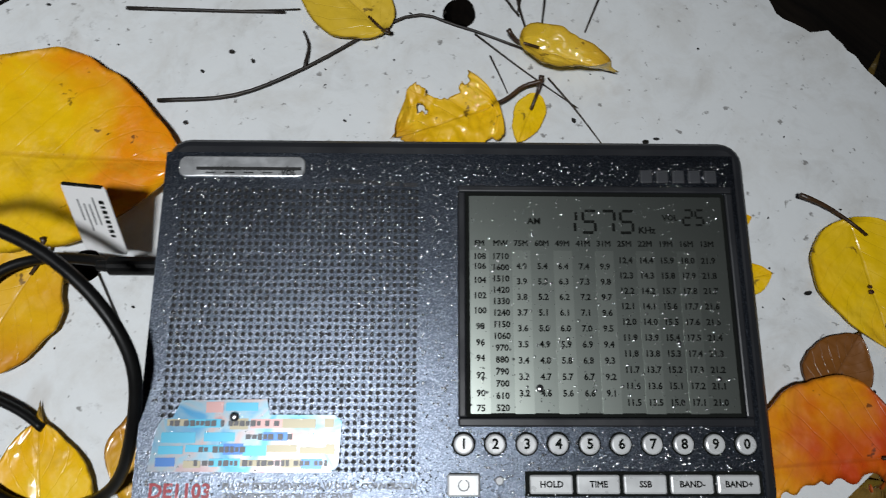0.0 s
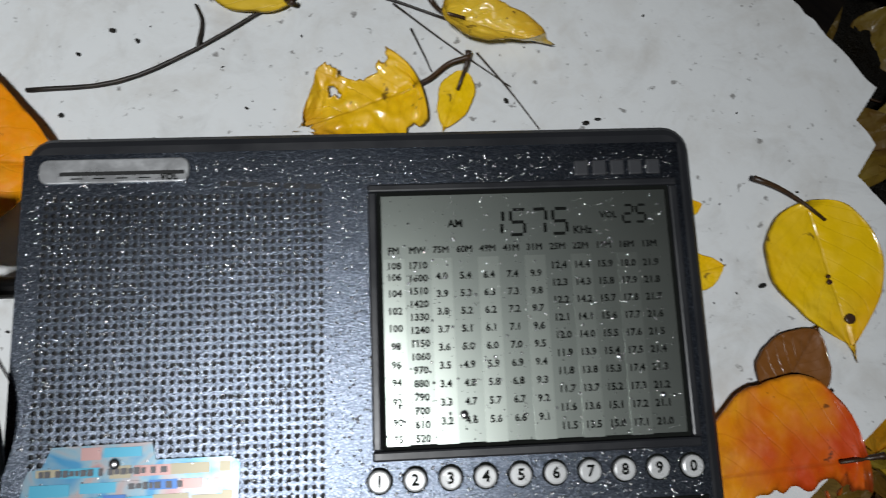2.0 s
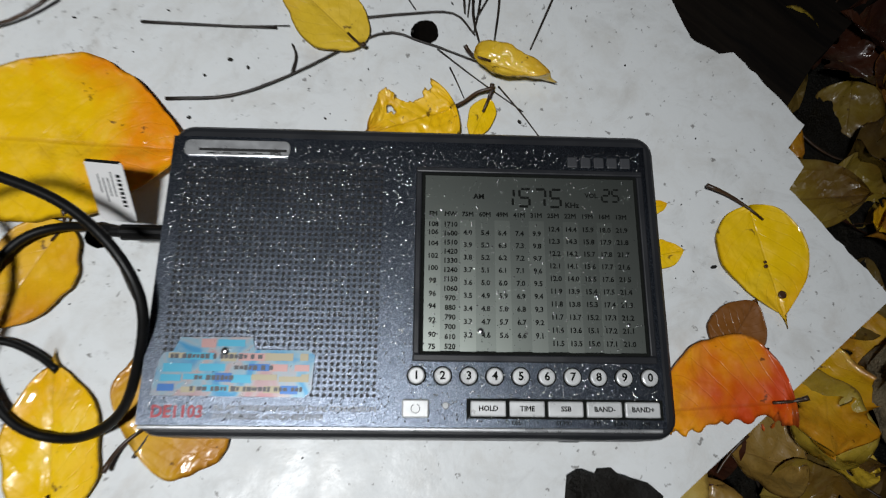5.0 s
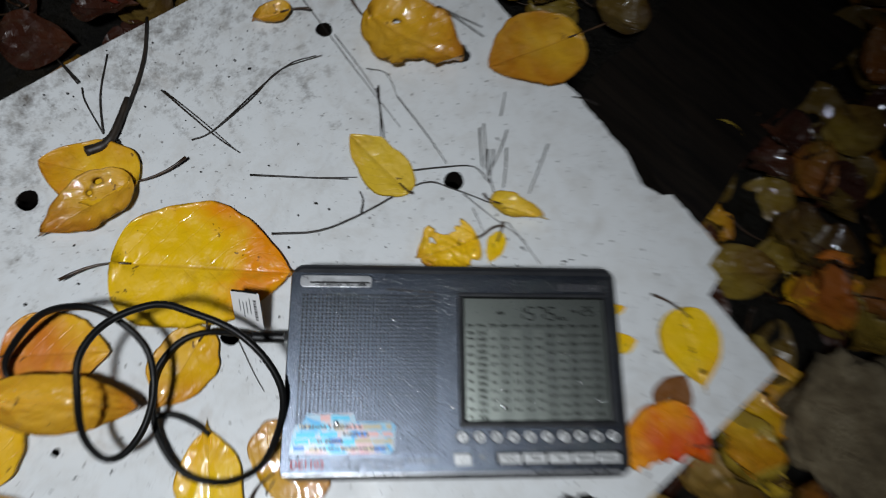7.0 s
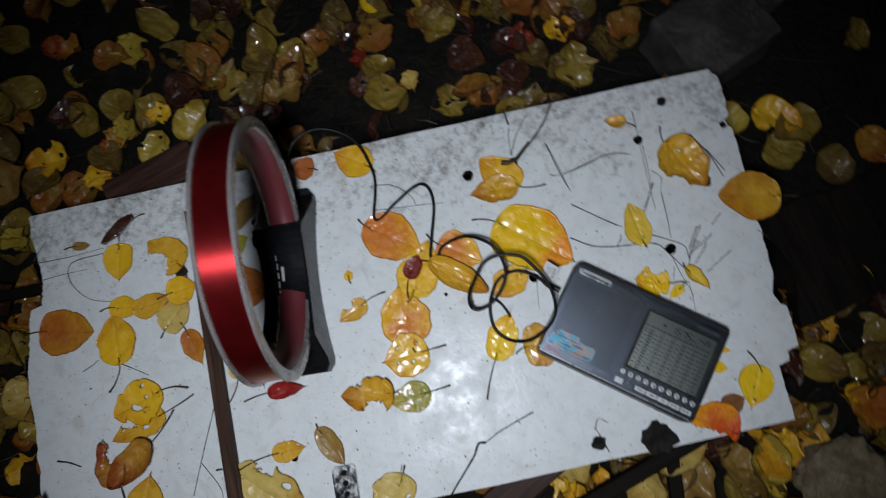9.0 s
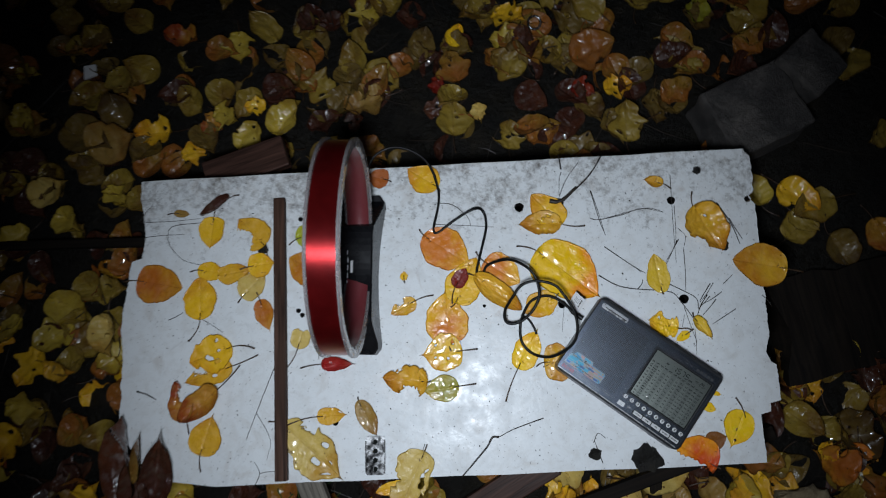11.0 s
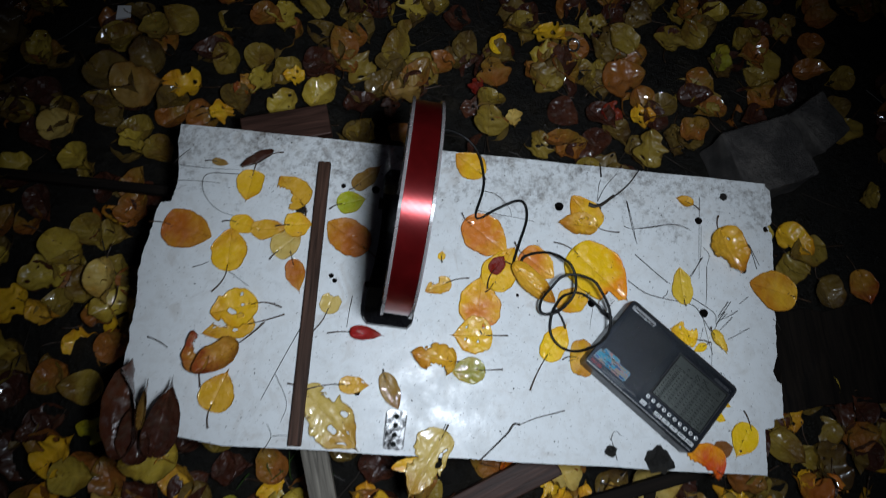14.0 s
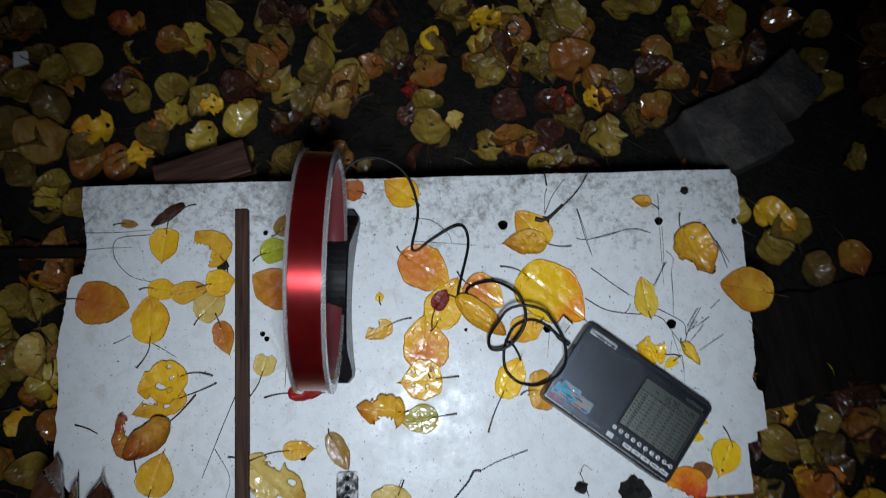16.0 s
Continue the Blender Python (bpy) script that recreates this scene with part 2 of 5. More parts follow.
def face_build(tree, b):
    spark = noise_tex(tree, 2600, 2, 0.5)
    smear = noise_tex(tree, 45, 4, 0.6, warp=0.5)
    col = mix(tree, grey(tree, spark, 0.45, 0.75), (0.066, 0.078, 0.100), (0.20, 0.225, 0.27))
    tree.links.new(col, b.inputs["Base Color"])
    r = node(tree, "ShaderNodeMapRange")
    r.inputs["To Min"].default_value, r.inputs["To Max"].default_value = 0.25, 0.34
    tree.links.new(smear, r.inputs["Value"])
    tree.links.new(r.outputs["Result"], b.inputs["Roughness"])
    bump(tree, b, spark, 0.35, 0.0003)


def winding_build(tree, b):
    along = node(tree, "ShaderNodeTangent")
    along.direction_type, along.axis = "RADIAL", "X"
    tree.links.new(along.outputs["Tangent"], b.inputs["Tangent"])
    bump(tree, b, noise_tex(tree, 300, 3), 0.08, 0.0004)
    tree.links.new(mix(tree, grey(tree, noise_tex(tree, 40, 3), 0.3, 0.7), (0.18, 0.007, 0.008), (0.27, 0.011, 0.012)), b.inputs["Base Color"])


def smudge_build(lo, hi, scale=40):
    def build(tree, b):
        r = node(tree, "ShaderNodeMapRange")
        r.inputs["From Min"].default_value, r.inputs["From Max"].default_value = 0.35, 0.65
        r.inputs["To Min"].default_value, r.inputs["To Max"].default_value = lo, hi
        tree.links.new(noise_tex(tree, scale, 4, 0.6), r.inputs["Value"])
        tree.links.new(r.outputs["Result"], b.inputs["Roughness"])
        bump(tree, b, noise_tex(tree, scale * 12, 2), 0.05, 0.0005)
    return build


def lcd_build(tree, b):
    tree.links.new(mix(tree, noise_tex(tree, 30, 3), (0.31, 0.345, 0.32), (0.38, 0.415, 0.375)), b.inputs["Base Color"])


def holo_build(tree, b):
    tree.links.new(ramp(tree, noise_tex(tree, 95, 3, 0.5, warp=0.8), (0.32, (0.04, 0.22, 0.40)), (0.45, (0.20, 0.32, 0.39)), (0.56, (0.33, 0.28, 0.28)), (0.70, (0.34, 0.16, 0.18))), b.inputs["Base Color"])


WHITE_BOARD = material("white_laminate", (0.7, 0.71, 0.72), 0.25, 0, board_build, Specular_IOR_Level=0.28)
CHIP = material("chipboard_edge", (0.2, 0.14, 0.08), 0.85, 0, chip_build)
SOIL = material("wet_soil", (0.02, 0.015, 0.01), 0.7, 0, soil_build, Specular_IOR_Level=0.25)
STONE = material("concrete", (0.2, 0.18, 0.16), 0.8, 0, stone_build)
PALE_STONE = material("pale_stone", (0.3, 0.25, 0.17), 0.7, 0, pale_build)
BATTEN = material("brown_batten", (0.1, 0.06, 0.04), 0.55, 0, wood_build((0.016, 0.008, 0.005), (0.085, 0.045, 0.030)), Specular_IOR_Level=0.12)
GREY_WOOD = material("weathered_wood", (0.2, 0.18, 0.15), 0.7, 0, wood_build((0.06, 0.052, 0.042), (0.30, 0.27, 0.22)))
DARK_WOOD = material("dark_wood", (0.03, 0.02, 0.015), 0.8, 0, wood_build((0.004, 0.003, 0.0025), (0.014, 0.010, 0.007)), Specular_IOR_Level=0.15)
WET_PLANK = material("wet_brown_plank", (0.06, 0.03, 0.02), 0.5, 0, wood_build((0.022, 0.011, 0.008), (0.085, 0.042, 0.030)), Specular_IOR_Level=0.2)
TWIG = material("dark_twig", (0.03, 0.022, 0.016), 0.5, 0, wood_build((0.008, 0.006, 0.005), (0.030, 0.021, 0.014)))
STEM = material("leaf_stem", (0.06, 0.03, 0.012), 0.4, 0, wood_build((0.018, 0.010, 0.007), (0.07, 0.035, 0.014)))
FACE = material("anthracite_paint", (0.1, 0.11, 0.12), 0.36, 1.0, face_build)
CASE = material("black_case", (0.018, 0.019, 0.022), 0.35, 0, smudge_build(0.28, 0.48))
BLACK = material("black_inside", (0.006, 0.006, 0.006), 0.7)
LCD = material("lcd_glass", (0.2, 0.22, 0.19), 0.33, 1.0, lcd_build)
LCD_BAND = material("lcd_band", (0.42, 0.46, 0.42), 0.33, 1.0, None)
INK = material("black_ink", (0.008, 0.009, 0.008), 0.8, Specular_IOR_Level=0.06)
SILVER = material("silver_plastic", (0.55, 0.56, 0.57), 0.32, 0.7, smudge_build(0.22, 0.42, 120))
BUTTON = material("pale_button", (0.62, 0.63, 0.63), 0.35, 0.25, smudge_build(0.25, 0.45, 150))
EMBOSS = material("dull_grey_emboss", (0.045, 0.047, 0.052), 0.4)
GREY_INK = material("grey_print", (0.16, 0.165, 0.17), 0.5)
RED_INK = material("red_print", (0.32, 0.012, 0.02), 0.5)
WINDING = material("red_enamel_wire", (0.4, 0.015, 0.02), 0.40, 0.85, winding_build, Coat_Weight=0.35, Coat_Roughness=0.22, Anisotropic=0.9, Anisotropic_Rotation=0.25)
LINING = material("frosted_red_lining", (0.13, 0.024, 0.028), 0.45, 0, smudge_build(0.38, 0.55, 60))
CLEAR = material("clear_plastic", (0.46, 0.42, 0.42), 0.18, 0, smudge_build(0.12, 0.3, 60), Transmission_Weight=0.72, IOR=1.45)
GLOSS_BLACK = material("gloss_black_plastic", (0.006, 0.006, 0.007), 0.26, 0, smudge_build(0.24, 0.32, 60), Specular_IOR_Level=0.17)
RUBBER = material("black_rubber", (0.006, 0.006, 0.006), 0.38, 0, smudge_build(0.3, 0.48, 90), Specular_IOR_Level=0.16)
PAPER = material("white_label", (0.72, 0.72, 0.72), 0.45, 0, smudge_build(0.35, 0.55, 80))
STEEL = material("zinc_steel", (0.48, 0.48, 0.48), 0.25, 1.0, smudge_build(0.10, 0.34, 140))
# mirror metal in place of clear water, to force a glint from each drop
WATER = material("water", (0.9, 0.91, 0.92), 0.27, 1.0)
DIRT = material("dirt_crumb", (0.03, 0.024, 0.018), 0.8, 0, soil_build)
STICKER = {
    "white": material("sticker_white", (0.34, 0.32, 0.32), 0.3, 0.3, holo_build),
    "pink": material("sticker_pink", (0.38, 0.22, 0.21), 0.35, 0.3),
    "blue": material("sticker_blue", (0.03, 0.12, 0.34), 0.35, 0.3),
    "cyan": material("sticker_cyan", (0.05, 0.29, 0.42), 0.35, 0.3),
    "gold": material("sticker_gold", (0.28, 0.25, 0.17), 0.4, 0.3),
    "ink": material("sticker_ink", (0.05, 0.05, 0.06), 0.4),
}


# ---- building helpers ----
def part(name, bm, mat, parent=None, label="", m=None, smooth=False):
    me = bpy.data.meshes.new(name)
    bm.to_mesh(me)
    bm.free()
    for one in mat if isinstance(mat, (list, tuple)) else (mat,):
        me.materials.append(one)
    if smooth:
        for p in me.polygons:
            p.use_smooth = True
    ob = new(name, me)
    ob.parent = parent
    if m is not None:
        ob.matrix_basis = m
    return tagged(ob, label)


def thing(name, label, category, m=None, group="", kind=""):
    ob = new(name)
    ob.empty_display_size = 0.02
    if m is not None:
        ob.matrix_basis = m
    return tagged(ob, label, category, group, kind)


def box(bm, cx, cy, cz, sx, sy, sz, bevel=0.0, seg=2, mat=0, vertical=0.0):
    r = bmesh.ops.create_cube(bm, size=1.0, matrix=Matrix.LocRotScale((cx, cy, cz), None, (sx, sy, sz)))
    vs = r["verts"]
    if vertical:
        es = [e for e in {e for v in vs for e in v.link_edges} if abs(e.verts[0].co.z - e.verts[1].co.z) > 1e-6]
        rr = bmesh.ops.bevel(bm, geom=es, offset=vertical, segments=5, affect="EDGES", profile=0.5)
        vs = list({v for f in rr["faces"] for v in f.verts} | {v for v in vs if v.is_valid})
    if bevel:
        fs = {f for v in vs for f in v.link_faces}
        es = [e for e in {e for f in fs for e in f.edges} if e.is_manifold and e.calc_face_angle(0) > 0.6]
        bmesh.ops.bevel(bm, geom=es, offset=bevel, segments=seg, affect="EDGES", profile=0.5)
    return bm


def tube(bm, pts, radii, seg=6):
    """A closed, tapered tube along the points."""
    pts = [Vector(p) for p in pts]
    rings, side = [], None
    for i, p in enumerate(pts):
        d = (pts[min(i + 1, len(pts) - 1)] - pts[max(i - 1, 0)]).normalized()
        side = d.cross(Vector((0, 0, 1))) if side is None else side - d * side.dot(d)
        if side.length < 1e-6:
            side = d.orthogonal()
        side.normalize()
        up = side.cross(d)
        r = radii[i] if isinstance(radii, (list, tuple)) else radii
        rings.append([bm.verts.new(p + r * (math.cos(a) * side + math.sin(a) * up)) for a in (2 * math.pi * k / seg for k in range(seg))])
    for a, b in zip(rings, rings[1:]):
        for k in range(seg):
            bm.faces.new((a[k], a[(k + 1) % seg], b[(k + 1) % seg], b[k]))
    bm.faces.new(rings[0][::-1])
    bm.faces.new(rings[-1])
    bmesh.ops.recalc_face_normals(bm, faces=bm.faces)
    return bm


def smooth_line(pts, steps=6):
    """A smooth line through the points."""
    p = [Vector(q) for q in pts]
    p = [2 * p[0] - p[1], *p, 2 * p[-1] - p[-2]]
    out = []
    for a, b, c, d in zip(p, p[1:], p[2:], p[3:]):
        for k in range(steps):
            t = k / steps
            out.append(0.5 * (2 * b + (c - a) * t + (2 * a - 5 * b + 4 * c - d) * t * t + (3 * b - a - 3 * c + d) * t ** 3))
    return [*out, p[-2]]


def disc(bm, x, y, z, r, h, seg=20, bevel=0.0):
    got = bmesh.ops.create_cone(bm, cap_ends=True, segments=seg, radius1=r, radius2=r, depth=h, matrix=Matrix.Translation((x, y, z + h / 2)))
    if bevel:
        es = [e for v in got["verts"] for e in v.link_edges if e.verts[0].co.z > z + h * 0.9 and e.verts[1].co.z > z + h * 0.9]
        bmesh.ops.bevel(bm, geom=list(set(es)), offset=bevel, segments=2, affect="EDGES", profile=0.5)
    return bm


def lettering(text, size, x, y, z, align="CENTER", line=1.0, stretch=1.0):
    """Letters of the built-in font as a thin mesh, laid flat."""
    cu = bpy.data.curves.new("letters", "FONT")
    cu.body, cu.size, cu.align_x, cu.align_y, cu.space_line = text, size, align, "CENTER", line
    cu.resolution_u, cu.extrude, cu.offset = 2, 0.00003, size * 0.030
    ob = new("letters", cu)
    me = bpy.data.meshes.new_from_object(ob.evaluated_get(bpy.context.evaluated_depsgraph_get()))
    bm = bmesh.new()
    bm.from_mesh(me)
    bmesh.ops.transform(bm, matrix=Matrix.LocRotScale((x, y, z), None, (stretch, 1, 1)), verts=bm.verts)
    bpy.data.objects.remove(ob)
    bpy.data.curves.remove(cu)
    bpy.data.meshes.remove(me)
    return bm


def joined(*bms):
    out = bmesh.new()
    for b in bms:
        me = bpy.data.meshes.new("tmp")
        b.to_mesh(me)
        out.from_mesh(me)
        b.free()
        bpy.data.meshes.remove(me)
    return out


# ---- ground ----
GROUND = -0.155


def rough_ground():
    bm = bmesh.new()
    xs = [-60, -12, -4, -2.2, *np.linspace(-1.4, 2.2, 91), 3.0, 5, 13, 61]
    ys = [-60, -12, -4, -2.2, *np.linspace(-1.6, 1.6, 81), 2.4, 4, 12, 60]
    grid = [[bm.verts.new((x, y, GROUND + (0.022 * noise.noise((x * 5, y * 5, 0)) + 0.010 * noise.noise((x * 19, y * 19, 4)) if abs(x) < 3 and abs(y) < 3 else 0)))
             for y in ys] for x in xs]
    for a, b in zip(grid, grid[1:]):
        for k in range(len(ys) - 1):
            bm.faces.new((a[k], b[k], b[k + 1], a[k + 1]))
    return bm


tagged(part("ground", rough_ground(), SOIL, smooth=True), "dark wet soil strewn with fallen leaves", "ground", kind="structure")


def slab(x, y, turn, sx, sy, sz, top, label, mat, name="stone_slab", category="stone"):
    bm = bmesh.new()
    bmesh.ops.create_grid(bm, x_segments=8, y_segments=8, size=0.5)
    bmesh.ops.solidify(bm, geom=bm.faces, thickness=1.0)
    for v in bm.verts:
        lo = v.co.z < -0.5 or v.co.z > 0.5
        v.co = Vector((v.co.x * sx, v.co.y * sy, -sz if lo else 0.0))
        n = noise.noise_vector(v.co * 18 + Vector((x * 7, y * 7, 1)))
        v.co += Vector((n.x * 0.10 * sx * (abs(v.co.x) > 0.3 * sx), n.y * 0.10 * sy * (abs(v.co.y) > 0.3 * sy), n.z * 0.007))
    bmesh.ops.recalc_face_normals(bm, faces=bm.faces)
    ob = part(name, bm, mat, m=pose(x, y, top, random.uniform(-3, 3), random.uniform(-3, 3), turn))
    return tagged(ob, label, category)


def broken_block(x, y, turn, sx, sy, sz, top, tilt, label):
    """A squared block with chipped edges and a slightly rough top."""
    bm = box(bmesh.new(), 0, 0, -sz / 2, sx, sy, sz, 0.004, 2)
    bmesh.ops.subdivide_edges(bm, edges=[e for e in bm.edges if e.calc_length() > 0.03], cuts=9, use_grid_fill=True)
    for v in bm.verts:
        rim = max(abs(v.co.x) / sx, abs(v.co.y) / sy) > 0.46
        v.co += noise.noise_vector(v.co * 32 + Vector((x * 9, y * 9, 0))) * (0.0035 if rim else 0.002) + noise.noise_vector(v.co * 110) * 0.0012
    tagged(part("concrete_block", bm, STONE, m=pose(x, y, top, *tilt, turn)), label, "concrete block")


broken_block(0.886, 0.088, -67, 0.112, 0.125, 0.085, -0.078, (2, -1), "grey broken concrete block lying in wet leaves")
broken_block(0.970, 0.148, -50, 0.078, 0.072, 0.090, -0.066, (-3, 4), "paler squared concrete block tilted against another")


def pale_stone():
    bm = bmesh.new()
    bmesh.ops.create_icosphere(bm, subdivisions=4, radius=1.0)
    for v in bm.verts:
        k = 1 + 0.34 * noise.noise(v.co * 1.7) + 0.20 * noise.noise(v.co * 4.5) + 0.09 * noise.noise(v.co * 11) + 0.05 * noise.noise(v.co * 25)
        v.co = Vector((v.co.x * k * 0.064, v.co.y * k * 0.054, max(-0.02, min(0.013, v.co.z * 0.03)) * k))
    tagged(part("stone", bm, PALE_STONE, m=pose(0.90, -0.505, -0.132, 4, -3, 62), smooth=True), "rough pale sandy stone between wet leaves", "stone")


pale_stone()
slab(1.02, -0.66, 12, 0.20, 0.16, 0.06, -0.12, "dark wet slab lying on the soil", DARK_WOOD, "flat_slab", "slab")
slab(1.03, -0.215, 8, 0.26, 0.15, 0.06, -0.125, "dark wet slab lying on the soil", DARK_WOOD, "flat_slab", "slab")


def plank(a, b, w, th, mat, label):
    a, b = Vector(a), Vector(b)
    d = b - a
    bm = box(bmesh.new(), 0, d.length / 2, 0, w, d.length, th, 0.002)
    for v in bm.verts:
        v.co += 0.0016 * noise.noise_vector(v.co * 40)
    q = d.to_track_quat("Y", "Z").to_matrix().to_4x4()
    return tagged(part("plank", bm, mat, m=Matrix.Translation(a) @ q), label, "plank")


plank((0.075, 0.018, -0.060), (0.196, 0.052, -0.052), 0.050, 0.016, WET_PLANK, "brown board end sticking out behind the white board")
plank((-0.340, -0.052, -0.122), (-0.030, -0.062, -0.110), 0.014, 0.014, DARK_WOOD, "dark wet stick on the leaves")
plank((0.219, -0.36, -0.032), (0.288, -0.62, -0.145), 0.034, 0.016, GREY_WOOD, "weathered grey wooden lath leaning under the board")
plank((0.35, -0.52, -0.135), (0.56, -0.40, -0.115), 0.04, 0.02, WET_PLANK, "reddish brown wet plank on the soil")
plank((0.50, -0.49, -0.115), (0.86, -0.37, -0.11), 0.018, 0.018, DARK_WOOD, "dark wet stick under the board")
plank((0.68, -0.60, -0.135), (0.70, -0.42, -0.12), 0.016, 0.016, DARK_WOOD, "dark wet stick on the soil")
plank((0.06, -0.12, -0.090), (0.78, -0.12, -0.090), 0.05, 0.147, DARK_WOOD, "dark timber bearer under the board")
plank((0.06, -0.30, -0.090), (0.70, -0.30, -0.090), 0.05, 0.147, DARK_WOOD, "dark timber bearer under the board")


# ---- the white board ----
def bell(y, at, wide):
    return math.exp(-((y - at) / wide) ** 2)


def left_edge(y):
    x = 0.009 + 0.010 * bell(y, -0.080, 0.040) - (0.012 if y < -0.111 else 0.0) - 0.005 * bell(y, -0.196, 0.03)
    x += max(0.0, -0.335 - y) * 0.85
    return x + 0.0030 * noise.noise((y * 60, 1, 0)) + 0.0014 * noise.noise((y * 300, 3, 0))


def right_edge(y):
    x = 0.8305 + 0.024 * max(y, -0.275) + (0.005 if y < -0.279 else 0.0) - 0.008 * bell(y, -0.066, 0.006) - 0.006 * bell(y, -0.262, 0.010)
    x -= 0.026 if y < -0.337 else 0.014 if y < -0.324 else 0.0
    x -= 0.008 * bell(y, -0.002, 0.006)
    return x + 0.0014 * noise.noise((y * 90, 7, 0)) + 0.0009 * noise.noise((y * 330, 9, 0))


HOLES = [(0.726, -0.194, 0.0060), (0.723, -0.065, 0.0053), (0.526, -0.064, 0.0062), (0.573, -0.194, 0.0053), (0.573, -0.064, 0.0064), (0.820, -0.068, 0.0042), (0.276, -0.066, 0.0053), (0.279, -0.195, 0.0042), (0.279, -0.331, 0.0042), (0.231, -0.188, 0.0032), (0.236, -0.194, 0.0032), (0.233, -0.065, 0.0032), (0.474, -0.192, 0.0021)]
THICK = 0.016


def white_board():
    bm = bmesh.new()
    n = 120
    ys = [-0.394 * k / n for k in range(n + 1)]
    ring = [(right_edge(y), y) for y in ys] + [(0.066 + 0.72 * (1 - k / 12), -0.405 + 0.0135 * (0.066 + 0.72 * (1 - k / 12)) - 0.0006 * (k % 3)) for k in range(1, 12)]
    ring += [(left_edge(y), y) for y in reversed(ys)] + [(0.8 * k / 12, 0.0008 * (k % 2)) for k in range(1, 12)]
    loops = [ring] + [[(x + r * (1 + 0.08 * math.sin(3 * a)) * math.cos(a), y + r * math.sin(a)) for a in (2 * math.pi * k / 14 for k in range(14))] for x, y, r in HOLES]
    edges = []
    for loop in loops:
        vs = [bm.verts.new((x, y, 0)) for x, y in loop]
        edges += [bm.edges.new((vs[k], vs[(k + 1) % len(vs)])) for k in range(len(vs))]
    bmesh.ops.triangle_fill(bm, edges=edges, use_beauty=True, use_dissolve=False, normal=(0, 0, 1))
    top = list(bm.faces)
    got = bmesh.ops.extrude_face_region(bm, geom=top)
    for v in (g for g in got["geom"] if isinstance(g, bmesh.types.BMVert)):
        v.co.z = -THICK
    bmesh.ops.recalc_face_normals(bm, faces=bm.faces)
    for f in bm.faces:
        c = f.calc_center_median()
        # hole walls take the dark wood, not chipboard, to paint the holes' shade
        inside = any(math.hypot(c.x - x, c.y - y) < 1.25 * r for x, y, r in HOLES)
        f.material_index = 0 if abs(f.normal.z) > 0.5 else 2 if inside else 1
    return bm


tagged(part("white_board", white_board(), [WHITE_BOARD, CHIP, DARK_WOOD]), "stained white laminated chipboard panel with broken ends", "board")


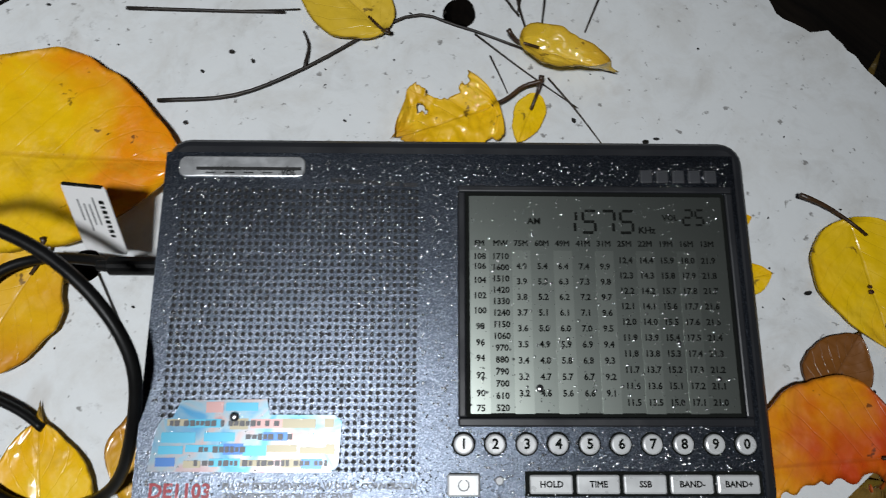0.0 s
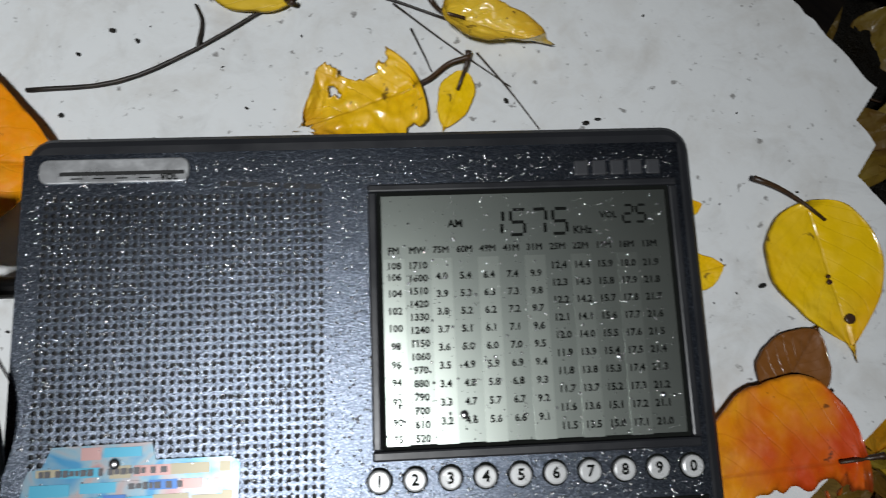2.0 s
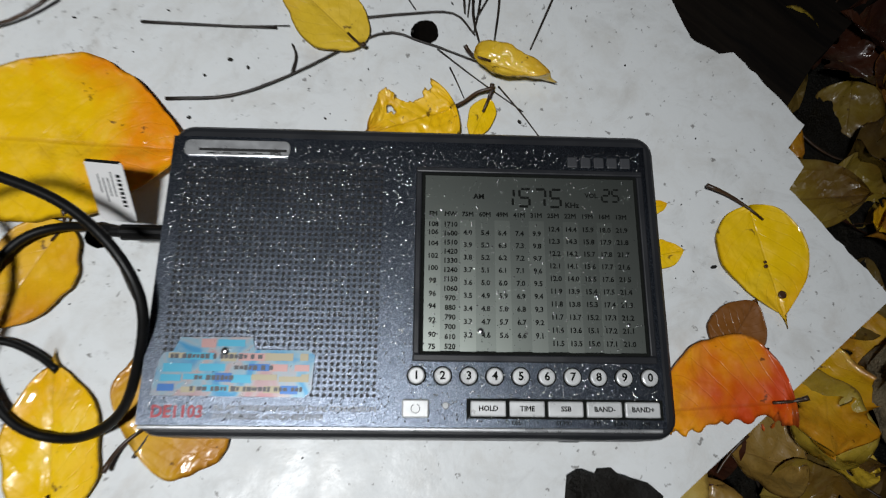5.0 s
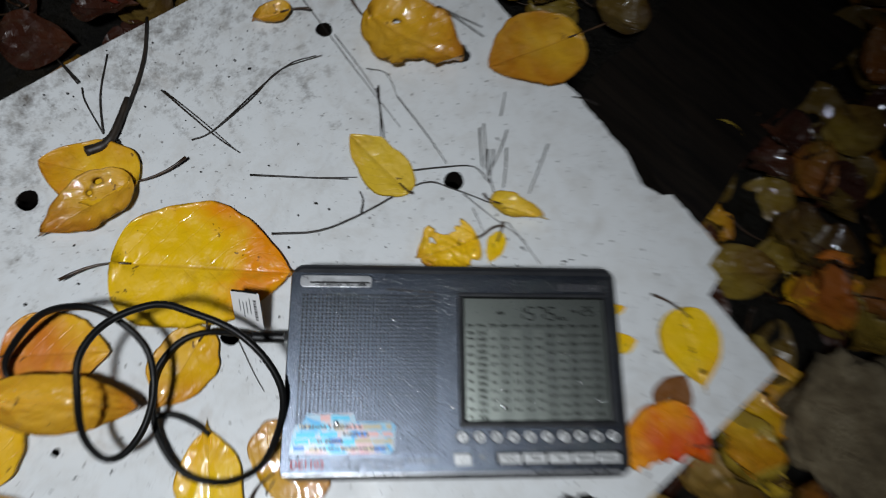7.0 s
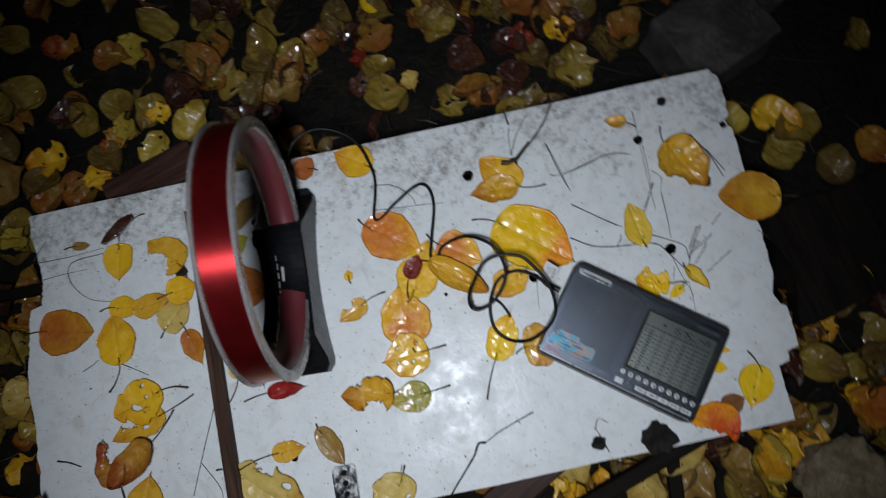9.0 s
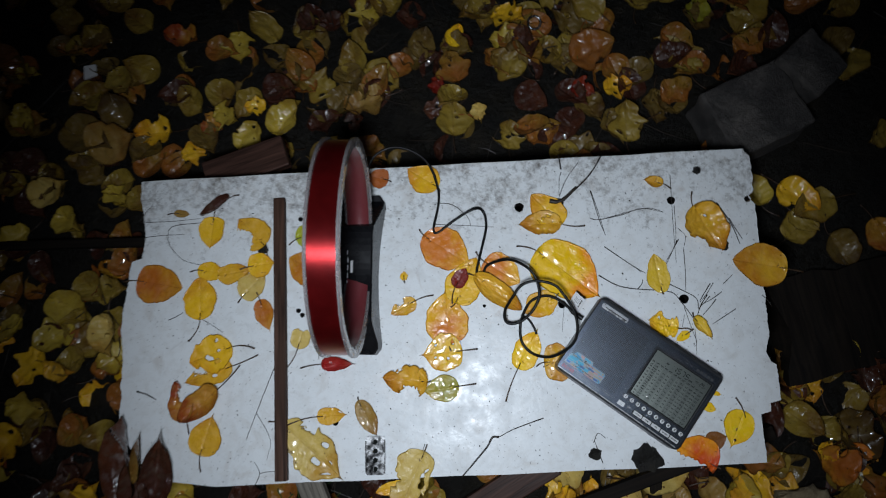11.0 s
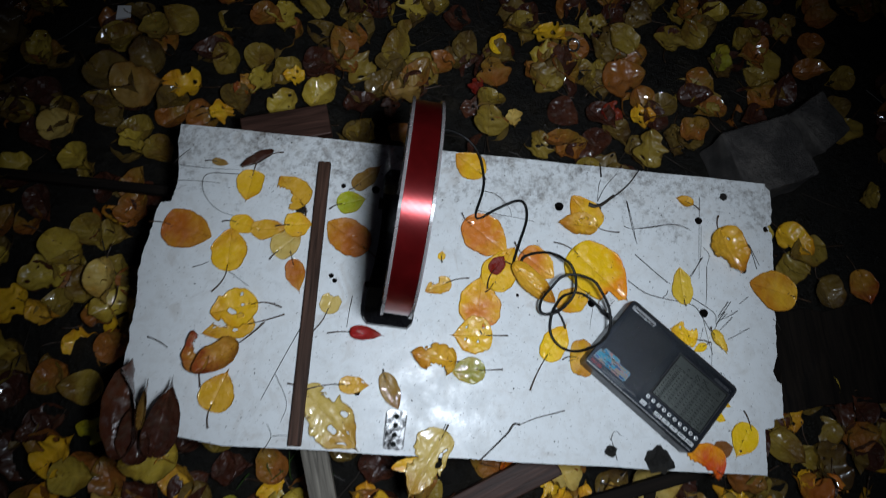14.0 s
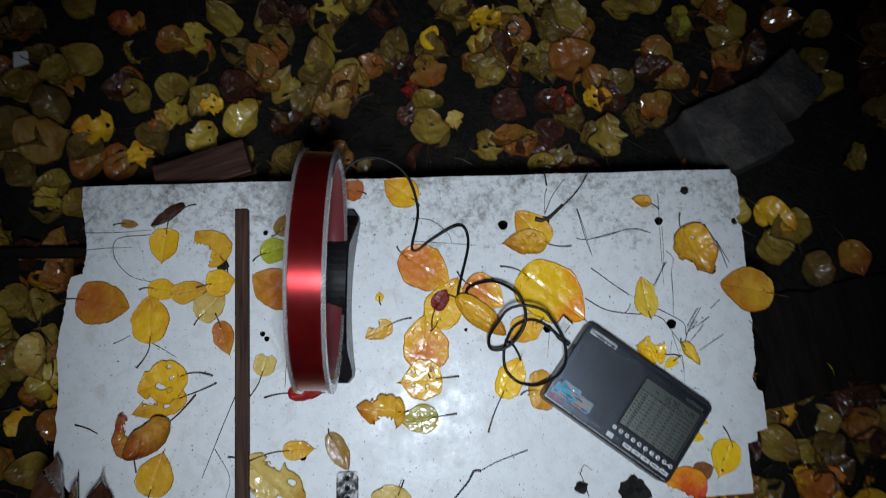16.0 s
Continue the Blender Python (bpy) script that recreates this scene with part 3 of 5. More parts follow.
# ---- leaves ----
def blade_mesh(length, width, curl=0.03, bite=(), holes=0, seed=0, nu=30, nv=20, fold=0.0, ragged=1.0, crumple=1.0, lobes=0.0):
    rnd = random.Random(seed)
    pit = [(rnd.uniform(0.2, 0.85), rnd.uniform(-0.7, 0.7), rnd.uniform(0.035, 0.075)) for _ in range(holes)]
    k_round, k_tip, k_point = rnd.uniform(0.66, 0.86), rnd.choice((0.0, 0.06, 0.10, 0.14)), rnd.choice((0.15, 0.3, 0.45, 0.6))
    off = Vector((seed * 3.7, seed * 1.3, 0))
    bm = bmesh.new()
    uv = bm.loops.layers.uv.new("UVMap")
    grid = []
    for i in range(nu + 1):
        u = i / nu
        s = min(1.0, u ** k_round)
        half = 0.5 * width * (0.78 * math.sqrt(max(0.0, 1 - (2 * s - 1) ** 2)) + 0.22 * max(0.0, math.sin(math.pi * s)) ** 1.5)
        half *= 1 - k_point * max(0.0, (u - 0.74) / 0.26) ** 1.3
        row = []
        for j in range(nv + 1):
            v = 2 * j / nv - 1
            side = Vector((0, 3.0 if v > 0 else -3.0, 5))
            wob = 1 + 0.05 * ragged * noise.noise(Vector((u * 17, 0, 0)) + side + off) + 0.13 * (0.7 + 0.4 * ragged) * noise.noise(Vector((u * 3.6, 0, 2)) + side + off)
            tear = noise.noise(Vector((u * 9, 0, 12)) + side + off)
            wob -= 0.55 * min(max(ragged - 1.2, 0.0), 2.6) * max(0.0, tear - 0.36) + 0.010 * (1 - abs(((u * 11) % 1) * 2 - 1))
            wob *= 1 + lobes * (0.30 * math.cos(2 * math.pi * (2.3 * u + (0.15 if v > 0 else 0.0))) - 0.06)
            wob += 0.035 * ragged * noise.noise(Vector((u * 48, 0, 8)) + side + off)
            x, y = length * (u + k_tip * max(0.0, (u - 0.75) / 0.25) ** 2 * (1 - abs(v)) ** 2 - 0.06 * abs(v) ** 2 * (u < 0.35)), half * v * wob
            z = length * (curl * (v * v * 1.3 + 1.2 * (u - 0.5) ** 2) + crumple * (0.034 * noise.noise(Vector((u * 4, v * 2, 9)) + off) + 0.016 * noise.noise(Vector((u * 13, v * 6, 3)) + off) + 0.012 * abs(noise.noise(Vector((u * 8, v * 4, 6)) + off))) + fold * abs(v))
            z += length * 0.012 * (1 - min(1, abs(v) * 6)) * -1
            row.append(bm.verts.new((x, y, z)))
        grid.append(row)
    low = min(v.co.z for v in bm.verts)
    for v in bm.verts:
        v.co.z -= low
    for i in range(nu):
        for j in range(nv):
            u, v = (i + 0.5) / nu, 2 * (j + 0.5) / nv - 1
            jig = 0.09 * noise.noise(Vector((u * 16, v * 9, 2)) + off) + 0.06 * noise.noise(Vector((u * 34, v * 20, 4)) + off)
            mid = 0.25 * (grid[i][j].co + grid[i + 1][j].co + grid[i + 1][j + 1].co + grid[i][j + 1].co) / length
            if any(math.hypot(mid.x - a, mid.y - b * 0.5 * width / length) < r * 0.62 + jig for a, b, r in bite):
                continue
            if any(math.hypot(u - a, (v - b) * 0.45) < r for a, b, r in pit):
                continue
            q = [grid[i][j], grid[i + 1][j], grid[i + 1][j + 1], grid[i][j + 1]]
            q = [p for k, p in enumerate(q) if (p.co - q[k - 1].co).length > 1e-6]
            if len(q) < 3:
                continue
            f = bm.faces.new(q)
            for lp in f.loops:
                for di, dj in ((0, 0), (1, 0), (1, 1), (0, 1)):
                    if grid[i + di][j + dj] == lp.vert:
                        lp[uv].uv = ((i + di) / nu, (j + dj) / nv)
    for v in [v for v in bm.verts if not v.link_faces]:
        bm.verts.remove(v)
    for _ in range(2):
        moved = {}
        for v in bm.verts:
            rim = [e.other_vert(v).co for e in v.link_edges if e.is_boundary]
            if len(rim) == 2:
                moved[v] = 0.5 * v.co + 0.25 * (rim[0] + rim[1])
        for v, co in moved.items():
            v.co = co
    # dried, brown margin
    dry = bm.verts.layers.float.new("dry")
    for e in bm.edges:
        if e.is_boundary:
            for v in e.verts:
                v[dry] = 1.0
    # under side and cut edge
    top, twin = list(bm.faces), {}
    rims = [(e.verts[0], e.verts[1]) for e in bm.edges if e.is_boundary]
    for v in list(bm.verts):
        twin[v] = bm.verts.new(v.co - Vector((0, 0, 0.00045)))
        twin[v][dry] = v[dry]
    for f in top:
        back = bm.faces.new([twin[v] for v in reversed(f.verts)])
        marks = {v: lp[uv].uv.copy() for v, lp in zip(f.verts, f.loops)}
        for v, lp in zip(reversed(f.verts), back.loops):
            lp[uv].uv = marks[v]
    for a, b in rims:
        if (a.co - b.co).length > 1e-7:
            bm.faces.new((a, b, twin[b], twin[a]))
    bm.normal_update()
    return bm


def stem_mesh(length, seed, lift=0.003, thick=0.0008):
    rnd = random.Random(seed + 50)
    bend = rnd.uniform(-0.5, 0.5)
    pts = [(0.006, 0, 0.0014), (0, 0, 0.0012)] + [(-length * k / 5, length * bend * (k / 5) ** 2, 0.0009 + lift * (k / 5) ** 2) for k in range(1, 6)]
    return tube(bmesh.new(), pts, [thick * (0.7 + 0.09 * k) for k in range(7)], 6)


LEAVES = [0]
STATE = " on the white board"


def leaf(x, y, turn, length, width, tone, stem=0.02, curl=0.03, bite=(), holes=0, z=0.0, ragged=1.7, fork=0.0, bend=0.0):
    LEAVES[0] += 1
    seed = LEAVES[0]
    stiff = curl >= 0.12
    curl, z = curl * (0.8 if stiff else 0.3), z * (0.8 if stiff else 0.45)
    words = TONES[tone][3] + (" with holes" if holes else " with a torn edge" if bite else "") + STATE
    top = thing("fallen_leaf", words, "leaf", pose(x, y, 0.0009 + z, 0, 0, turn), "leaves on the board")
    if fork:
        # split along the midrib into two spread halves
        part("blade", blade_mesh(length * 1.02, width * 0.74, curl, bite, 0, seed, ragged=ragged, crumple=0.5), LEAF[tone], top, "", pose(0, 0, 0, 0, 0, -fork), True)
        part("torn_half", blade_mesh(length * 0.98, width * 0.58, curl + 0.04, bite, 2, seed + 400, ragged=ragged + 1, crumple=1.0), LEAF["amber"], top, "torn folded half", pose(0.002, 0, 0.001, 0, 0, fork * 1.15), True)
    else:
        part("blade", blade_mesh(length * 0.97, width * 0.97, curl, bite, holes, seed, 36, 24, ragged=ragged, crumple=1.2 if stiff else 0.42), LEAF[tone], top, smooth=True)
    if stem > 0:
        part("stem", stem_mesh(stem, seed), STEM, top, m=pose(0, 0, 0, 0, 0, bend), smooth=True)
    return top


def torn_leaf():
    top = thing("fallen_leaf", "torn amber leaf with ragged brown edges on the white board", "leaf", pose(0.712, -0.230, 0.0012), "leaves on the board")
    part("blade", blade_mesh(0.035, 0.037, 0.05, ((0.34, -1.0, 0.46), (0.98, -0.95, 0.34), (1.04, 0.12, 0.16), (0.66, -0.42, 0.07), (0.15, 1.0, 0.30)), 0, 911, 60, 44, 0.0, 1.8, 1.3), LEAF["scorched"], top, "", pose(0, 0, 0, 0, 0, 163), True)
    part("stem", tube(bmesh.new(), smooth_line([(0, 0, 0.0015), (0.006, -0.001, 0.0016), (0.013, -0.001, 0.002), (0.019, -0.004, 0.004)], 4), 0.0008, 6), STEM, top, smooth=True)


leaf(0.015, -0.139, -12, 0.063, 0.055, 'orange', stem=.02, curl=.05)
leaf(0.100, -0.192, 92, 0.056, 0.046, 'gold', stem=.03)
leaf(0.114, -0.058, -96, 0.042, 0.037, 'gold', stem=.012, curl=.08)
leaf(0.184, -0.098, 133, 0.052, 0.044, 'amber', stem=.015, bite=((.5, .95, .55), ), z=.003, curl=.06)
leaf(0.059, -0.048, -6, 0.021, 0.011, 'tan', stem=.008)
leaf(0.136, -0.030, -146, 0.046, 0.014, 'brown', stem=.012, curl=.2)
leaf(0.096, -0.128, -10, 0.038, 0.026, 'gold', stem=.01)
leaf(0.124, -0.137, 8, 0.045, 0.027, 'amber', stem=0, z=.002)
leaf(0.157, -0.166, 46, 0.043, 0.036, 'pale', stem=.01, z=.003)
leaf(0.165, -0.127, 7, 0.035, 0.035, 'gold', stem=.012, z=.004)
leaf(0.180, -0.173, -71, 0.042, 0.025, 'orange', stem=.012)
leaf(0.143, -0.232, -162, 0.058, 0.047, 'gold', stem=.03, holes=5, z=.004, curl=.08, ragged=3.5)
leaf(0.142, -0.257, -163, 0.063, 0.031, 'amber', stem=.04, holes=3, ragged=3, bite=((.6, -1.0, .3), ))
leaf(0.087, -0.320, 105, 0.050, 0.032, 'rust', stem=.02, bite=((.6, -.75, .5), ), curl=.15, z=.002)
leaf(0.129, -0.284, -140, 0.062, 0.035, 'rust', stem=.04, curl=.18, z=.005)
leaf(0.107, -0.364, 73, 0.048, 0.043, 'amber', stem=.02, z=.002)
leaf(0.229, -0.092, 18, 0.037, 0.032, 'lime', stem=.012)
leaf(0.248, -0.066, 47, 0.046, 0.026, 'tan', stem=.008)
leaf(0.272, -0.149, 149, 0.064, 0.050, 'orange', stem=.025)
leaf(0.231, -0.236, 75, 0.030, 0.028, 'pale', stem=.045, bite=((1.0, .05, .38), ))
leaf(0.265, -0.258, -2, 0.039, 0.018, 'red', stem=.03, curl=.15)
leaf(0.215, -0.334, -42, 0.096, 0.061, 'pale', stem=.02, holes=6, bite=((.22, .95, .22), (.3, -1.0, .2)), curl=.07, ragged=4.5)
leaf(0.258, -0.323, 2, 0.036, 0.022, 'amber', stem=.045, holes=1, z=.002)
leaf(0.310, -0.307, -62, 0.047, 0.025, 'tan', stem=.006, curl=.08)
leaf(0.390, -0.372, -116, 0.082, 0.051, 'pale', stem=.012, holes=3, bite=((.62, .95, .16), (.55, -.95, .16)), z=.002, ragged=3.6)
leaf(0.364, -0.407, -165, 0.037, 0.017, 'gold', stem=0)
leaf(0.401, -0.098, -36, 0.070, 0.055, 'peach', stem=.012, z=.002)
leaf(0.438, -0.185, 63, 0.064, 0.046, 'gold', stem=.01, z=.003)
leaf(0.438, -0.166, 58, 0.028, 0.021, 'deepred', stem=.022, z=.008, curl=.1)
leaf(0.426, -0.236, 92, 0.064, 0.057, 'peach', stem=.012, z=.001)
leaf(0.441, -0.248, -176, 0.049, 0.050, 'gold', stem=.022, holes=4, z=.004, ragged=2)
leaf(0.396, -0.285, 172, 0.056, 0.041, 'amber', stem=.006, bite=((.35, .95, .38), (.75, -.95, .3)), curl=.12, z=.002, ragged=3.5)
leaf(0.435, -0.292, -174, 0.043, 0.034, 'olive', stem=.024, z=.001)
leaf(0.384, -0.182, -153, 0.036, 0.023, 'amber', stem=.025, bite=((.5, -.9, .3), ))
leaf(0.371, -0.154, 90, 0.012, 0.010, 'gold', stem=.004)
leaf(0.478, -0.136, -34, 0.053, 0.046, 'peach', stem=.018, z=.003)
leaf(0.466, -0.155, -40, 0.073, 0.030, 'amber', stem=.012, curl=.12, z=.005)
leaf(0.513, -0.271, 60, 0.051, 0.036, 'yellow', stem=.045)
leaf(0.547, -0.266, 0, 0.041, 0.050, 'amber', stem=.012, curl=.0)
leaf(0.578, -0.089, 154, 0.053, 0.055, 'gold', stem=.03, z=.002, curl=.05, fork=23)
leaf(0.548, -0.126, -40, 0.094, 0.077, 'big', stem=.028, bite=((.93, .95, .20), ), curl=.04, z=.002)
leaf(0.699, -0.183, 97, 0.050, 0.030, 'paleyellow', stem=.004, z=.001)
leaf(0.750, -0.078, -64, 0.066, 0.051, 'amber', stem=.02, holes=1, curl=.12, z=.002, bite=((.7, -.95, .3), ), ragged=3.5)
leaf(0.853, -0.161, 167, 0.066, 0.057, 'amber', stem=.022, z=.002)
leaf(0.735, -0.218, -56, 0.032, 0.015, 'paleyellow', stem=.006, curl=.15, z=.002)
torn_leaf()
leaf(0.727, -0.236, -149, 0.019, 0.011, 'yellow', stem=.006, z=.001)
heart = leaf(0.782, -0.335, -117, 0.044, 0.037, 'yellow', stem=.019, bend=36, ragged=.7)
for dx, dy, r in ((0.0350, 0.0015, 0.0016), (0.0232, -0.0012, 0.0008), (0.0215, -0.0010, 0.0006)):
    part("rot_spot", disc(bmesh.new(), dx, dy, 0.0009, r, 0.0008, 12, 0.0003), LEAF["brown"], heart, "dark rotten spot")
leaf(0.740, -0.396, 147, 0.052, 0.054, 'redorange', stem=.006, z=.003, curl=.04, ragged=1.0, bite=((.18, 1.0, .62), (.45, 1.0, .66), (.78, 1.0, .58)))
leaf(0.735, -0.3695, 17, 0.024, 0.023, 'dullbrown', stem=.0, ragged=.8, z=.001)
leaf(0.736, -0.325, -25, 0.015, 0.012, 'yellow', stem=0)
leaf(0.749, -0.310, -21, 0.009, 0.006, 'yellow', stem=0)
leaf(0.564, -0.185, -155, 0.045, 0.036, 'gold', stem=.006, z=.002)
leaf(0.713, -0.042, 165, 0.024, 0.016, 'amber', stem=.012, curl=.15)
leaf(0.418, -0.030, 145, 0.048, 0.040, 'gold', stem=.008, z=.001)
leaf(0.352, -0.017, 164, 0.028, 0.028, 'rustflat', stem=.006)


def big_brown_leaf():
    top = thing("fallen_leaf", "large dark brown curled leaf at the board's broken corner", "leaf", pose(0.036, -0.412, 0.003, 4, -8, 90), "leaves on the board")
    for k, (dx, dy, turn, size, wide, tilt) in enumerate(((-0.002, 0.008, 4, 0.098, 0.044, -16), (0.0, -0.014, -9, 0.080, 0.038, 20), (-0.012, 0.0, 12, 0.060, 0.034, 6))):
        part("lobe", blade_mesh(size, wide, 0.08, ((1.0, -0.7, 0.14), (0.95, 0.9, 0.10)), 0, 77 + 5 * k, 30, 18, 0.16, 1.8, 1.5), LEAF["brown"], top, "dark brown folded half", pose(dx, dy, 0.002 * k, tilt, -5, turn), True)
    part("fold", blade_mesh(0.046, 0.010, 0.2, (), 0, 95, 20, 8, 0.2, 1.4, 1.4), LEAF["tan"], top, "pale tan inner fold", pose(0.030, -0.002, 0.012, 8, -8, -3), True)
    part("midrib", tube(bmesh.new(), [(0, 0, 0.003), (0.04, 0.002, 0.004), (0.08, 0, 0.008)], [0.0012, 0.001, 0.0005]), STEM, top)


big_brown_leaf()


# ---- twigs, batten, plate and crumbs on the board ----
def twig(line, thick):
    n = len(line)
    pts = smooth_line([(x, y, 0.0006 + 0.0004 * thick + 0.0008 * math.sin(3.1 * k)** 2) for k, (x, y) in enumerate(line)], 4)
    r = 0.00054 * thick
    radii = [r * (1.15 - 0.5 * k / len(pts)) * (1 + 0.18 * noise.noise((k * 0.9, line[0][0] * 90, 0))) for k in range(len(pts))]
    words = "thick dark dry twig lying on the white board" if thick > 1.5 else "thin dark dry twig lying on the white board"
    return tagged(part("twig", tube(bmesh.new(), pts, radii, 5), TWIG, smooth=True), words, "twig", "twigs on the board")


twig([(0.632, -0.122), (0.657, -0.142), (0.676, -0.157)], 1.1)
twig([(0.707, -0.173), (0.725, -0.183), (0.741, -0.194), (0.742, -0.208)], 1.0)
twig([(0.622, -0.159), (0.644, -0.173), (0.669, -0.179), (0.709, -0.184), (0.722, -0.198), (0.735, -0.219)], 1.2)
twig([(0.669, -0.179), (0.675, -0.173), (0.677, -0.167)], 1.1)
twig([(0.727, -0.117), (0.716, -0.134), (0.707, -0.147)], 0.9)
twig([(0.732, -0.130), (0.731, -0.161), (0.729, -0.183)], 0.8)
twig([(0.726, -0.072), (0.725, -0.101), (0.723, -0.122)], 0.6)
twig([(0.620, -0.046), (0.629, -0.088), (0.635, -0.107)], 0.9)
twig([(0.617, -0.084), (0.629, -0.086), (0.659, -0.081), (0.684, -0.074), (0.711, -0.080)], 0.9)
twig([(0.576, -0.060), (0.599, -0.045), (0.622, -0.023), (0.639, 0.002)], 2.4)
twig([(0.566, -0.058), (0.576, -0.060), (0.585, -0.056), (0.602, -0.041)], 5.5)
twig([(0.584, -0.019), (0.581, -0.028), (0.579, -0.052)], 0.9)
twig([(0.584, -0.015), (0.583, -0.005), (0.582, 0.005)], 2.0)
twig([(0.579, -0.052), (0.590, -0.029), (0.607, -0.007)], 1.0)
twig([(0.576, -0.060), (0.559, -0.055), (0.544, -0.050)], 2.4)
twig([(0.580, -0.064), (0.579, -0.071), (0.580, -0.075)], 1.6)
twig([(0.764, -0.175), (0.755, -0.188), (0.745, -0.199)], 0.8)
twig([(0.758, -0.192), (0.750, -0.200), (0.742, -0.207)], 0.9)
twig([(0.773, -0.187), (0.761, -0.195), (0.747, -0.202)], 1.0)
twig([(0.788, -0.209), (0.771, -0.219), (0.757, -0.227)], 0.9)
twig([(0.724, -0.214), (0.722, -0.222), (0.720, -0.229)], 0.6)
twig([(0.735, -0.233), (0.735, -0.248), (0.734, -0.264)], 0.6)
twig([(0.793, -0.092), (0.800, -0.107), (0.807, -0.121)], 1.0)
twig([(0.822, -0.193), (0.828, -0.200), (0.832, -0.208)], 0.7)
twig([(0.776, -0.177), (0.782, -0.172), (0.789, -0.166)], 0.9)
twig([(0.575, -0.199), (0.572, -0.218), (0.571, -0.229)], 0.5)
twig([(0.728, -0.103), (0.736, -0.113), (0.732, -0.130)], 0.6)
twig([(0.546, -0.271), (0.544, -0.272), (0.551, -0.269), (0.555, -0.268)], 1.2)
twig([(0.010, -0.057), (0.017, -0.046), (0.028, -0.034)], 0.9)
twig([(0.011, -0.058), (0.052, -0.059), (0.095, -0.057)], 0.7)
twig([(0.013, -0.080), (0.042, -0.078), (0.073, -0.078)], 0.7)
twig([(0.095, -0.063), (0.055, -0.067), (0.053, -0.090), (0.073, -0.113), (0.101, -0.122)], 0.8)
twig([(0.057, -0.193), (0.067, -0.189), (0.076, -0.184)], 0.9)
twig([(0.099, -0.192), (0.114, -0.201), (0.131, -0.212)], 0.8)
twig([(0.019, -0.284), (0.032, -0.288), (0.045, -0.295)], 1.8)
twig([(0.201, -0.258), (0.187, -0.292), (0.169, -0.338), (0.165, -0.349)], 0.9)
twig([(0.178, -0.317), (0.196, -0.349), (0.192, -0.373)], 0.7)
twig([(0.175, -0.408), (0.183, -0.390), (0.176, -0.376)], 0.8)
twig([(0.183, -0.390), (0.193, -0.388), (0.205, -0.388)], 0.8)
twig([(0.261, -0.212), (0.259, -0.232), (0.258, -0.252)], 1.0)
twig([(0.621, -0.047), (0.628, -0.075), (0.634, -0.104)], 0.7)
twig([(0.631, -0.086), (0.686, -0.074), (0.708, -0.078)], 0.8)
twig([(0.632, -0.122), (0.657, -0.142), (0.681, -0.159)], 0.7)
twig([(0.540, -0.334), (0.503, -0.346), (0.484, -0.355)], 1.2)
twig([(0.484, -0.355), (0.476, -0.355), (0.469, -0.366), (0.455, -0.381), (0.436, -0.401)], 2.4)
twig([(0.725, -0.030), (0.722, -0.103), (0.721, -0.147)], 0.6)
twig([(0.780, -0.071), (0.795, -0.100), (0.803, -0.127)], 1.2)
twig([(0.725, -0.118), (0.716, -0.135), (0.708, -0.149)], 1.0)
twig([(0.760, -0.176), (0.752, -0.187), (0.745, -0.197)], 1.1)
twig([(0.755, -0.190), (0.746, -0.202), (0.740, -0.215)], 1.1)
twig([(0.765, -0.196), (0.758, -0.204), (0.747, -0.215)], 1.0)
twig([(0.599, -0.365), (0.605, -0.354), (0.614, -0.360)], 0.8)
twig([(0.608, -0.389), (0.604, -0.375), (0.600, -0.363)], 1.0)
twig([(0.414, -0.052), (0.438, -0.056), (0.457, -0.073), (0.461, -0.085)], 0.8)
twig([(0.411, -0.081), (0.454, -0.085), (0.492, -0.089)], 0.7)
twig([(0.392, -0.360), (0.389, -0.370), (0.392, -0.381)], 0.8)
twig([(0.725, -0.204), (0.730, -0.226), (0.736, -0.248)], 0.6)


def batten():
    bm = box(bmesh.new(), 0, 0, 0.0045, 0.0155, 0.363, 0.009, 0.0012)
    for v in bm.verts:
        v.co.x += 0.0008 * noise.noise(v.co * 30)
    tagged(part("wooden_batten", bm, BATTEN, m=pose(0.209, -0.2175, 0.0002, 0, 0, 1.2)), "narrow brown wooden batten lying across the board", "batten")


